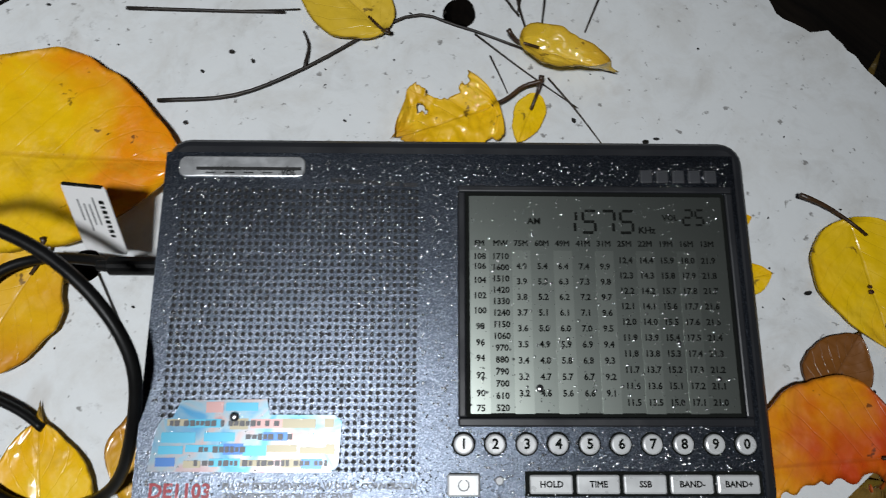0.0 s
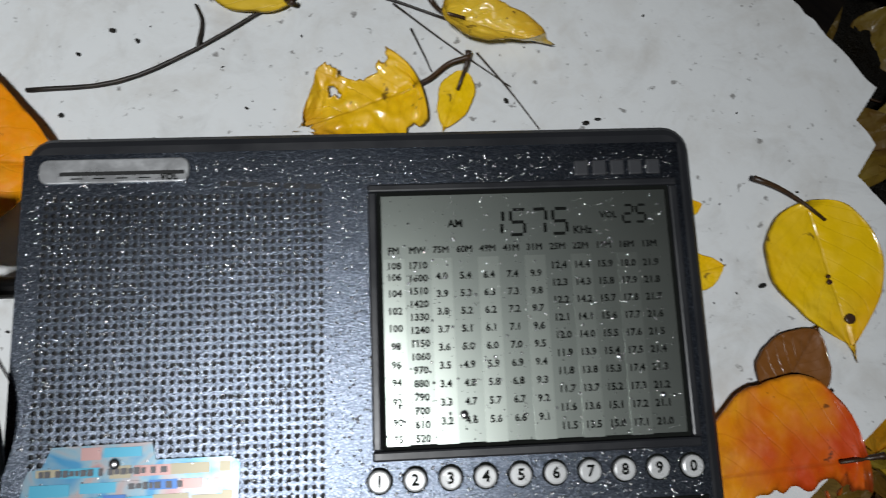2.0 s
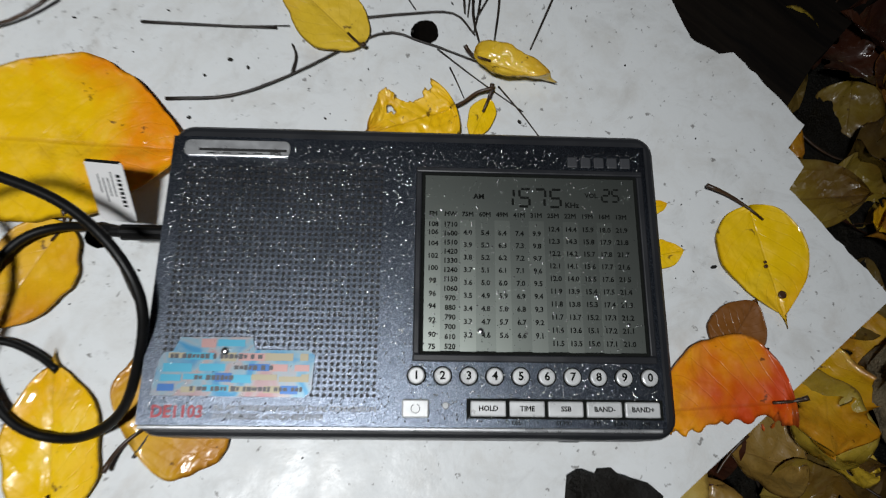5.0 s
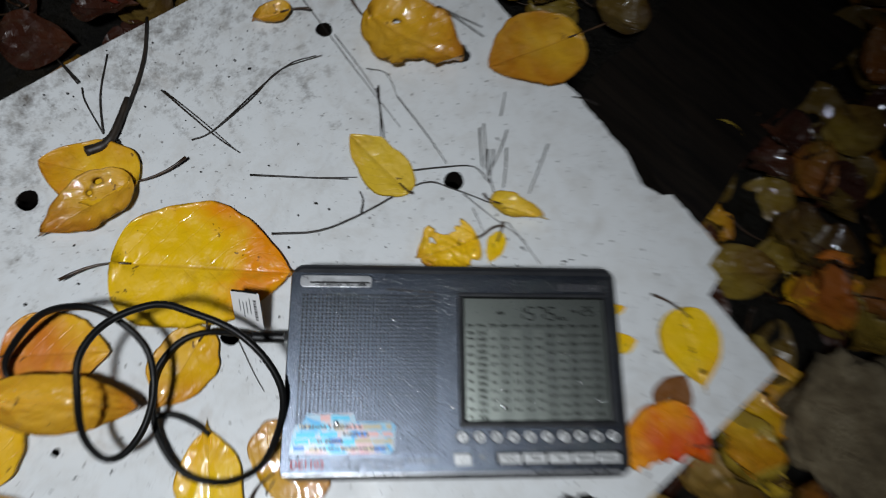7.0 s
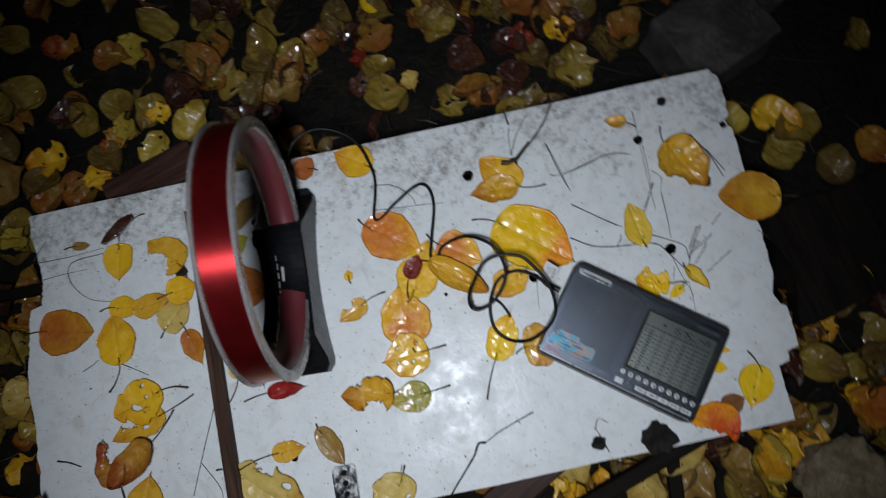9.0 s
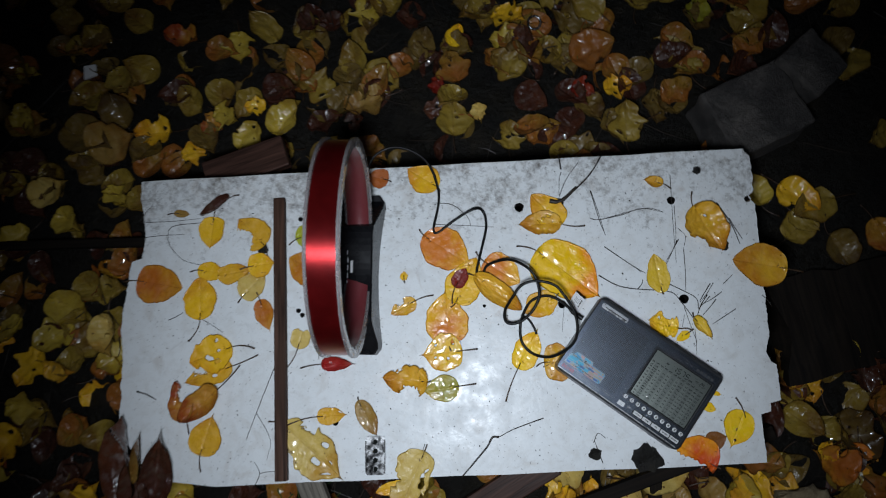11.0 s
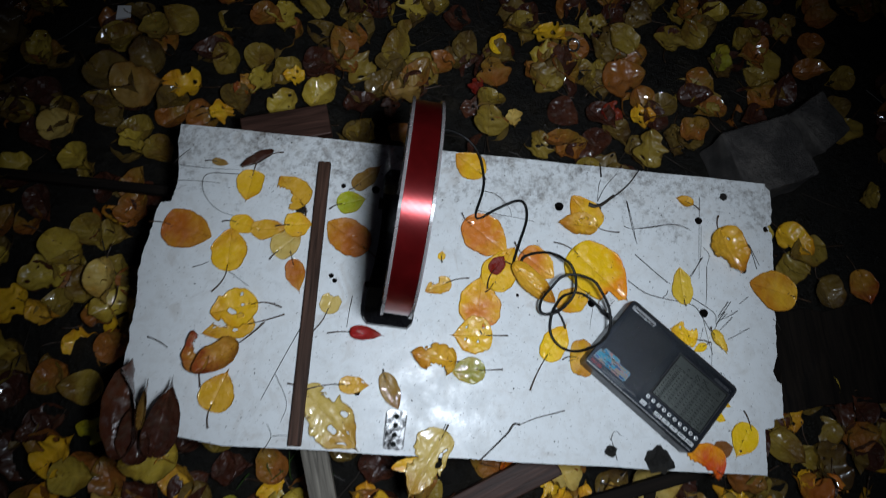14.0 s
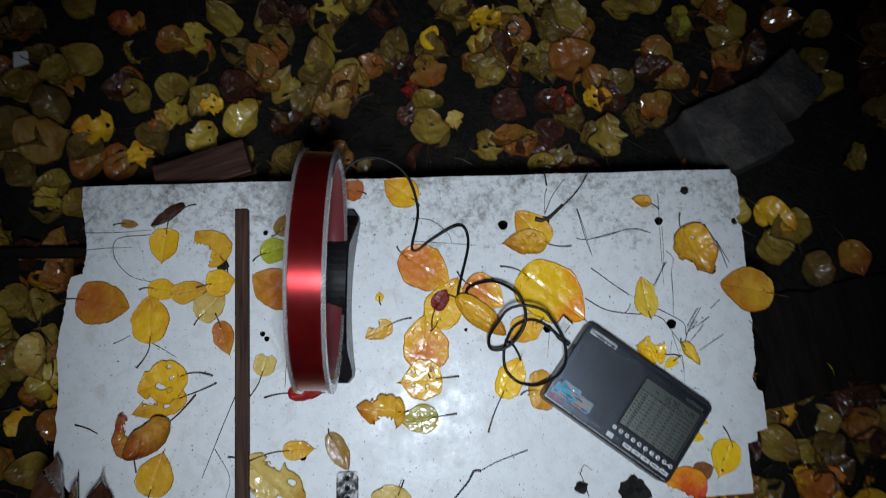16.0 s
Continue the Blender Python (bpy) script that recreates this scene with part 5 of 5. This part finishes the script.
# ---- cable ----
def cable():
    top = thing("antenna_cable", "thin black looped cable from antenna to radio", "cable")
    run = [(0.322, -0.036, 0.010), (0.334, 0.006, 0.020), (0.361, 0.021, 0.022), (0.389, 0.016, 0.016), (0.410, -0.003, 0.010), (0.420, -0.035, 0.004), (0.419, -0.058, 0.003), (0.412, -0.088, 0.003),
           (0.418, -0.093, 0.003), (0.437, -0.080, 0.005), (0.465, -0.066, 0.011), (0.478, -0.068, 0.005), (0.481, -0.090, 0.004), (0.471, -0.128, 0.006), (0.466, -0.151, 0.006), (0.474, -0.160, 0.004)]
    wide = [(0.479, -0.142, 0.010), (0.506, -0.137, 0.024), (0.527, -0.149, 0.038), (0.538, -0.163, 0.038), (0.542, -0.183, 0.033), (0.535, -0.200, 0.029), (0.522, -0.213, 0.027), (0.508, -0.218, 0.025), (0.499, -0.214, 0.025), (0.499, -0.201, 0.031), (0.509, -0.186, 0.040), (0.520, -0.173, 0.045), (0.538, -0.169, 0.049), (0.559, -0.175, 0.050)]
    small = [(0.570, -0.188, 0.049), (0.580, -0.205, 0.046), (0.584, -0.224, 0.042), (0.581, -0.241, 0.036), (0.569, -0.253, 0.027), (0.551, -0.260, 0.013), (0.532, -0.255, 0.004), (0.519, -0.240, 0.004), (0.518, -0.219, 0.006), (0.525, -0.200, 0.006), (0.535, -0.188, 0.006), (0.551, -0.183, 0.007), (0.565, -0.187, 0.007), (0.579, -0.199, 0.010), (0.585, -0.208, 0.013)]
    part("cord", tube(bmesh.new(), smooth_line(run + wide + small, 7), 0.00175, 10), RUBBER, top, smooth=True)
    part("cord_end", tube(bmesh.new(), smooth_line([(0.520, -0.206, 0.006), (0.529, -0.212, 0.004), (0.535, -0.222, 0.003), (0.538, -0.231, 0.0025)], 5), 0.0014, 8), RUBBER, top, smooth=True)
    part("plug", tube(bmesh.new(), [(0.580, -0.2025, 0.0128), (0.5825, -0.2045, 0.0128), (0.583, -0.2049, 0.0128), (0.5955, -0.2145, 0.0128)], [0.0017, 0.0019, 0.0029, 0.0029], 16), RUBBER, top, "black plug sleeve")
    tag = part("label", box(bmesh.new(), 0, 0, 0, 0.0158, 0.0228, 0.0005, 0.0002, vertical=0.0015), PAPER, top, "white paper cable label", Matrix.Translation((0.5887, -0.1934, 0.0203)) @ Matrix(((0.66, 0.393, -0.638), (-0.71, 0.601, -0.365), (0.24, 0.696, 0.676))).to_4x4())
    for k in range(8):
        part("label_print", box(bmesh.new(), 0.0050, 0.0062 - 0.0016 * k, 0.0003, 0.0017, 0.0011 - 0.0003 * (k % 2), 0.0001), INK, tag)
    for k in range(4):
        part("label_print", box(bmesh.new(), 0.0022 - 0.0019 * k, 0.0030 - 0.0012 * (k % 3), 0.0003, 0.0005, 0.0092 - 0.0022 * (k % 2), 0.0001), GREY_INK, tag)
    part("label_edge", box(bmesh.new(), 0, 0.0112, 0.0001, 0.0140, 0.0007, 0.0009), INK, tag)


cable()


# ---- leaves on the ground ----
GROUND_TONES = ["faded_dim", "faded_dim", "decayed_dim", "decayed_dim", "decayed_dim", "muddy_dim", "muddy_dim", "muddy_dim", "dusky_dim", "dusky_dim", "amber", "gold", "rust", "olive", "brown", "brown"]
# darker mix behind and to the right: the lamp's falloff put into colour
DIM_TONES = ["decayed_dim", "muddy_dim", "muddy_dim", "brown", "dusky_dim", "decayed_dim", "brown", "faded_dim", "tan"]
KINDS = {}


def ground_height(x, y):
    return GROUND + 0.022 * noise.noise((x * 5, y * 5, 0)) + 0.010 * noise.noise((x * 19, y * 19, 4))


def ground_leaf(x, y, turn, size, tone, lift=0.008, tip=0.0, side=0.0):
    """A curled wet leaf on the soil; leaves of one kind share their meshes."""
    key = (tone, int(turn) % 4)
    m = pose(x, y, ground_height(x, y) + lift, tip, side, turn)
    if key in KINDS:
        ob = copy_thing(KINDS[key], m)
    else:
        seed = 200 + 4 * list(TONES).index(tone) + key[1]
        rnd = random.Random(seed)
        ob = KINDS[key] = thing("fallen_leaf", TONES[tone][3] + " on the dark soil", "leaf", m, "leaves on the ground")
        bite = tuple((rnd.uniform(0.3, 0.95), rnd.choice((-0.9, 0.9)), rnd.uniform(0.08, 0.26)) for _ in range(key[1] + 1))
        part("blade", blade_mesh(0.06, 0.06 * rnd.uniform(0.72, 1.0), rnd.uniform(0.02, 0.10), bite, key[1], seed, 24, 16, rnd.choice((0, 0.06, 0.22)), 2.4, 1.9, (0.0, 1.0, 0.5, 0.8)[key[1]]), LEAF[tone], ob, smooth=True)
        part("stem", stem_mesh(0.03, seed, 0.006), STEM, ob, smooth=True)
    ob.scale = (size / 0.06,) * 3
    return ob


# some tones set by place: darker behind right, brighter front left, as light falls
ground_leaf(-0.335, 0.142, 85, 0.084, 'muddy_dim', 0.007, -6, 4)
ground_leaf(-0.242, 0.028, 24, 0.061, 'pale', 0.010, 19, -11)
ground_leaf(0.089, 0.289, 275, 0.053, 'faded_dim', 0.008, -9, -2)
ground_leaf(-0.023, 0.195, 62, 0.039, 'faded_dim', 0.007, 6, 27)
ground_leaf(-0.116, 0.237, 298, 0.052, 'decayed_dim', 0.014, 2, -7)
ground_leaf(-0.099, 0.142, 112, 0.060, 'muddy_dim', 0.012, -3, -23)
ground_leaf(-0.129, 0.037, 317, 0.049, 'faded_dim', 0.007, -14, -11)
ground_leaf(-0.027, 0.134, 182, 0.060, 'gold', 0.008, -5, 1)
ground_leaf(-0.188, 0.133, 336, 0.076, 'muddy_dim', 0.015, -10, -3)
ground_leaf(0.056, 0.159, 327, 0.048, 'faded_dim', 0.012, 17, -16)
ground_leaf(0.135, 0.162, 183, 0.034, 'gold', 0.010, -10, -7)
ground_leaf(0.095, 0.090, 58, 0.052, 'faded_dim', 0.009, 1, -3)
ground_leaf(-0.006, 0.089, 17, 0.042, 'gold', 0.012, -3, 15)
ground_leaf(0.021, 0.281, 170, 0.054, 'rust', 0.009, 8, -0)
ground_leaf(0.241, 0.187, 149, 0.063, 'decayed_dim', 0.008, -6, -7)
ground_leaf(0.190, 0.194, 128, 0.054, 'muddy_dim', 0.013, -7, 14)
ground_leaf(0.299, 0.227, 326, 0.064, 'decayed_dim', 0.007, 8, 3)
ground_leaf(0.300, 0.351, 275, 0.056, 'faded_dim', 0.012, 1, 11)
ground_leaf(0.438, 0.248, 64, 0.042, 'yellow', 0.011, 18, 5)
ground_leaf(0.520, 0.300, 323, 0.057, 'gold', 0.016, -3, -30)
ground_leaf(0.591, 0.328, 7, 0.048, 'decayed_dim', 0.009, 20, -4)
ground_leaf(0.686, 0.286, 148, 0.058, 'decayed_dim', 0.015, -16, -15)
ground_leaf(0.452, 0.183, 106, 0.056, 'dusky_dim', 0.008, -6, 2)
ground_leaf(0.551, 0.187, 137, 0.061, 'decayed_dim', 0.016, -1, 1)
ground_leaf(0.637, 0.218, 16, 0.071, 'dusky_dim', 0.008, 2, -11)
ground_leaf(0.821, 0.181, 105, 0.068, 'decayed_dim', 0.007, 13, -1)
ground_leaf(0.830, 0.259, 75, 0.054, 'olive', 0.007, 7, 2)
ground_leaf(0.939, 0.318, 244, 0.079, 'decayed_dim', 0.007, 13, 4)
ground_leaf(0.439, 0.087, 90, 0.061, 'decayed_dim', 0.016, 11, 10)
ground_leaf(0.480, 0.142, 279, 0.030, 'pale', 0.010, 14, -1)
ground_leaf(0.526, 0.069, 87, 0.050, 'decayed_dim', 0.010, 12, 3)
ground_leaf(0.708, 0.069, 89, 0.063, 'decayed_dim', 0.015, 7, -12)
ground_leaf(0.682, 0.161, 11, 0.047, 'gold', 0.009, 0, 8)
ground_leaf(0.415, 0.164, 83, 0.032, 'deepred', 0.015, 2, 3)
ground_leaf(0.633, 0.168, 334, 0.037, 'deepred', 0.012, 12, -1)
ground_leaf(-0.198, -0.004, 324, 0.056, 'faded_dim', 0.013, 5, -19)
ground_leaf(-0.136, -0.116, 178, 0.066, 'orange', 0.007, 6, 24)
ground_leaf(-0.203, -0.138, 324, 0.063, 'faded_dim', 0.015, -9, 15)
ground_leaf(-0.110, -0.175, 288, 0.062, 'pale', 0.012, 6, -14)
ground_leaf(-0.091, -0.232, 236, 0.072, 'gold', 0.013, -3, 27)
ground_leaf(-0.202, -0.240, 344, 0.045, 'amber', 0.007, 30, -6)
ground_leaf(-0.220, -0.219, 241, 0.060, 'gold', 0.006, 5, -4)
ground_leaf(-0.255, -0.298, 349, 0.060, 'faded_dim', 0.013, 7, 3)
ground_leaf(-0.256, -0.028, 229, 0.056, 'faded_dim', 0.012, -1, -27)
ground_leaf(-0.311, 0.039, 79, 0.057, 'muddy_dim', 0.006, 2, -1)
ground_leaf(0.934, -0.013, 316, 0.065, 'gold', 0.014, 8, -8)
ground_leaf(0.905, -0.042, 120, 0.056, 'faded_dim', 0.012, 6, 4)
ground_leaf(0.935, -0.095, 40, 0.062, 'decayed_dim', 0.014, -6, 5)
ground_leaf(1.005, -0.040, 200, 0.066, 'decayed_dim', 0.012, 5, -6)
ground_leaf(0.992, -0.092, 300, 0.055, 'muddy_dim', 0.012, 3, 8)
ground_leaf(0.948, -0.054, 316, 0.045, 'decayed_dim', 0.012, 6, -6)
ground_leaf(-0.254, -0.166, 242, 0.046, 'faded_dim', 0.009, 16, -13)
ground_leaf(-0.054, -0.408, 170, 0.044, 'lime', 0.011, 3, 1)
ground_leaf(-0.135, -0.400, 214, 0.044, 'brown', 0.011, 11, -12)
ground_leaf(-0.132, -0.456, 50, 0.058, 'gold', 0.010, 2, -15)
ground_leaf(-0.113, -0.465, 4, 0.058, 'faded_dim', 0.014, 2, -4)
ground_leaf(0.034, -0.429, 196, 0.073, 'faded_dim', 0.010, 2, -10)
ground_leaf(-0.126, -0.534, 84, 0.064, 'gold', 0.011, 5, -1)
ground_leaf(-0.070, -0.521, 41, 0.058, 'pale', 0.012, 11, -9)
ground_leaf(-0.177, -0.503, 156, 0.057, 'brown', 0.015, 1, -4)
ground_leaf(0.155, -0.462, 317, 0.052, 'gold', 0.008, -7, 22)
ground_leaf(0.126, -0.502, 152, 0.033, 'olive', 0.014, 12, 21)
ground_leaf(0.465, -0.494, 63, 0.054, 'gold', 0.007, -11, 0)
ground_leaf(0.600, -0.412, 195, 0.048, 'pale', 0.015, -0, -1)
ground_leaf(0.675, -0.481, 112, 0.063, 'pale', 0.011, -19, 2)
ground_leaf(0.751, -0.435, 174, 0.056, 'pale', 0.007, 1, 23)
ground_leaf(0.789, -0.472, 128, 0.048, 'tan', 0.014, 17, -2)
ground_leaf(0.882, -0.402, 244, 0.050, 'decayed_dim', 0.012, -10, 24)
ground_leaf(1.006, -0.270, 168, 0.052, 'faded_dim', 0.015, -8, 23)
ground_leaf(0.928, -0.286, 283, 0.052, 'amber', 0.012, -6, 2)
ground_leaf(1.005, -0.268, 278, 0.061, 'brown', 0.010, -3, -5)
ground_leaf(0.808, -0.469, 30, 0.040, 'pale', 0.007, 3, -7)
ground_leaf(0.412, -0.469, 325, 0.038, 'gold', 0.010, -10, -5)
ground_leaf(0.053, 0.156, 223, 0.039, 'rust', 0.007, -23, 16)
ground_leaf(0.742, 0.290, 65, 0.059, 'decayed_dim', 0.013, -5, 9)
ground_leaf(0.489, -0.416, 8, 0.056, 'redorange', 0.006, 21, -7)
ground_leaf(1.060, -0.075, 288, 0.055, 'rust', 0.014, 7, -2)
ground_leaf(1.096, 0.062, 210, 0.047, 'decayed_dim', 0.011, -25, -13)
ground_leaf(0.278, 0.147, 274, 0.035, 'brown', 0.016, 13, 12)
ground_leaf(0.216, 0.334, 243, 0.055, 'brown', 0.013, -17, -15)
ground_leaf(1.005, -0.468, 109, 0.050, 'dusky_dim', 0.015, -13, 9)
ground_leaf(0.929, -0.394, 323, 0.031, 'gold', 0.013, -3, 8)
ground_leaf(0.825, -0.504, 118, 0.039, 'paleyellow', 0.012, 26, -1)
ground_leaf(0.851, -0.573, 144, 0.062, 'deepred', 0.010, 4, -9)
ground_leaf(0.731, -0.589, 148, 0.053, 'dusky_dim', 0.006, 6, 14)
ground_leaf(0.659, -0.525, 250, 0.044, 'rust', 0.012, -19, 22)
ground_leaf(1.007, -0.320, 224, 0.057, 'decayed_dim', 0.008, 29, 13)
ground_leaf(1.065, -0.330, 356, 0.059, 'decayed_dim', 0.015, -8, -6)
ground_leaf(1.025, -0.449, 33, 0.067, 'amber', 0.009, 5, 27)
ground_leaf(1.139, -0.469, 321, 0.062, 'orange', 0.014, 5, 7)
ground_leaf(0.707, -0.477, 108, 0.059, 'muddy_dim', 0.015, 11, 18)
ground_leaf(0.585, -0.445, 245, 0.049, 'amber', 0.011, 9, -2)
ground_leaf(0.614, -0.533, 189, 0.051, 'decayed_dim', 0.008, 3, 2)
ground_leaf(0.676, -0.428, 20, 0.078, 'pale', 0.022, 4, -3)
ground_leaf(0.742, -0.446, 205, 0.066, 'tan', 0.018, -6, 5)
ground_leaf(0.812, -0.485, 80, 0.058, 'faded_dim', 0.016, 4, 4)
ground_leaf(0.975, -0.430, 150, 0.060, 'orange', 0.016, 3, -4)
ground_leaf(0.824, -0.546, 35, 0.066, 'dusky_dim', 0.016, -5, 3)
ground_leaf(1.040, -0.425, 260, 0.066, 'gold', 0.014, 6, 6)
ground_leaf(-0.150, 0.108, 12, 0.074, 'tan', 0.020, 24, -4)
ground_leaf(0.792, -0.676, 114, 0.062, 'decayed_dim', 0.007, 35, 14)


def scatter_ground_leaves(count):
    rnd = random.Random(31)
    placed = [(ob.location.x, ob.location.y) for ob in scene.objects if ob.name.startswith("fallen_leaf") and ob.location.z < -0.05]
    n = 0
    while n < count:
        x, y = rnd.uniform(-0.36, 1.20), rnd.uniform(-0.72, 0.50)
        if 0.03 < x < 0.79 and -0.37 < y < -0.03:
            continue
        if any(math.hypot(x - a, y - b) < 0.029 for a, b in placed):
            continue
        if 0.80 < x and -0.29 < y < 0.20 and rnd.random() < 0.80:
            continue
        placed.append((x, y))
        n += 1
        # tone follows place: dim behind and right, bright in front and left, as if lit
        ground_leaf(x, y, rnd.uniform(0, 360), rnd.uniform(0.042, 0.072), rnd.choice((DIM_TONES if y > 0.04 or x > 0.8 and y > -0.34 else GROUND_TONES) + (["amber", "gold", "dusky_dim", "peach"] * 3 if y < -0.36 else ["faded_dim", "gold"] * 5 if x < 0.05 and y < 0 else [])), rnd.uniform(0.0, 0.007), rnd.gauss(0, 16), rnd.gauss(0, 16))


scatter_ground_leaves(150)


def far_leaves():
    """Leaves further out, past counting."""
    rnd = random.Random(77)
    # only dark tones out here, to paint in the fading light
    for tone in ("decayed_dim", "muddy_dim", "dusky_dim", "brown"):
        src = [blade_mesh(0.056, 0.048, 0.08, (), 0, 300 + k, 12, 8, 0.08, 2.4, 2.0, 0.5 * (k % 3)) for k in range(5)]
        marks = [[c for f in s.faces for lp in f.loops for c in lp[s.loops.layers.uv.active].uv] for s in src]
        verts, faces, uvs = [], [], []
        n = 0
        while n < 640:
            x, y = rnd.uniform(-0.9, 1.7), rnd.uniform(-1.1, 1.1)
            if -0.36 < x < 1.22 and -0.72 < y < 0.50 and (rnd.random() < 0.25 or (-0.02 < x < 0.85 and -0.42 < y < 0.02) or (x > 0.8 and -0.22 < y < 0.16)):
                continue
            n += 1
            b = src[n % 5]
            m = pose(x, y, ground_height(x, y) + 0.004, rnd.gauss(0, 14), rnd.gauss(0, 14), rnd.uniform(0, 360))
            start = len(verts)
            b.verts.index_update()
            verts += [tuple(m @ v.co) for v in b.verts]
            faces += [[start + v.index for v in f.verts] for f in b.faces]
            uvs += marks[n % 5]
        for b in src:
            b.free()
        me = bpy.data.meshes.new("leaf_litter")
        me.from_pydata(verts, [], faces)
        me.uv_layers.new(name="UVMap").data.foreach_set("uv", uvs)
        me.materials.append(LEAF[tone])
        tagged(new("leaf_litter", me), "scattered wet autumn leaves further out on the soil", "leaves", kind="stuff")


far_leaves()


def litter():
    rnd = random.Random(41)
    bm = bmesh.new()
    for _ in range(260):
        x, y = rnd.uniform(-0.5, 1.4), rnd.uniform(-0.8, 0.7)
        if 0.0 < x < 0.82 and -0.4 < y < 0.0:
            continue
        a, n = rnd.uniform(0, 6.28), rnd.uniform(0.01, 0.06)
        z = ground_height(x, y) + 0.004
        c, s = math.cos(a) * n, math.sin(a) * n
        tube(bm, [(x - c, y - s, z), (x + 0.1 * s, y - 0.1 * c, z + 0.004), (x + c, y + s, z + 0.002)], [0.0012, 0.001, 0.0005], 5)
    tagged(part("twig_litter", bm, TWIG), "dark wet twigs scattered over the soil", "twigs", kind="stuff")


litter()


def metal_ring():
    bm = bmesh.new()
    n, s, r0, r1 = 28, 8, 0.0105, 0.0022
    rows = [[bm.verts.new(((r0 + r1 * math.cos(b)) * math.cos(a), (r0 + r1 * math.cos(b)) * math.sin(a), r1 * math.sin(b))) for b in (2 * math.pi * j / s for j in range(s))] for a in (2 * math.pi * k / n for k in range(n))]
    for k in range(n):
        for j in range(s):
            bm.faces.new((rows[k][j], rows[(k + 1) % n][j], rows[(k + 1) % n][(j + 1) % s], rows[k][(j + 1) % s]))
    tagged(part("metal_ring", bm, STEEL, m=pose(0.578, 0.278, ground_height(0.578, 0.278) + 0.022, 14, 8, 0), smooth=True), "small shiny metal ring among the leaves", "ring")


metal_ring()


def shard():
    bm = bmesh.new()
    low = [bm.verts.new((x, y, 0)) for x, y in ((-0.014, -0.008), (0.010, -0.012), (0.016, 0.006), (-0.004, 0.013))]
    up = [bm.verts.new(v.co * 0.94 + Vector((0, 0, 0.003))) for v in low]
    bm.faces.new(low[::-1])
    bm.faces.new(up)
    for k in range(4):
        bm.faces.new((low[k - 1], low[k], up[k], up[k - 1]))
    bmesh.ops.recalc_face_normals(bm, faces=bm.faces)
    x, y = -0.166, 0.241
    tagged(part("shard", bm, PAPER, m=pose(x, y, ground_height(x, y) + 0.02, 10, -12, 20)), "small pale shard among the dark leaves", "shard")


shard()


def grass_tuft():
    rnd = random.Random(12)
    green = material("grass", (0.035, 0.075, 0.012), 0.4)
    x, y = 0.169, -0.456
    top = thing("grass_tuft", "few thin green grass blades by the board", "grass", pose(x, y, ground_height(x, y)))
    for k in range(9):
        bx, by, a, n = rnd.gauss(0, 0.025), rnd.gauss(0, 0.025), rnd.uniform(0, 6.28), rnd.uniform(0.02, 0.045)
        pts = smooth_line([(bx, by, 0), (bx + 0.25 * n * math.cos(a), by + 0.25 * n * math.sin(a), 0.4 * n), (bx + n * math.cos(a), by + n * math.sin(a), 0.45 * n)], 4)
        part("blade", tube(bmesh.new(), pts, [0.0013 * (1 - 0.8 * i / len(pts)) for i in range(len(pts))], 4), green, top)


grass_tuft()
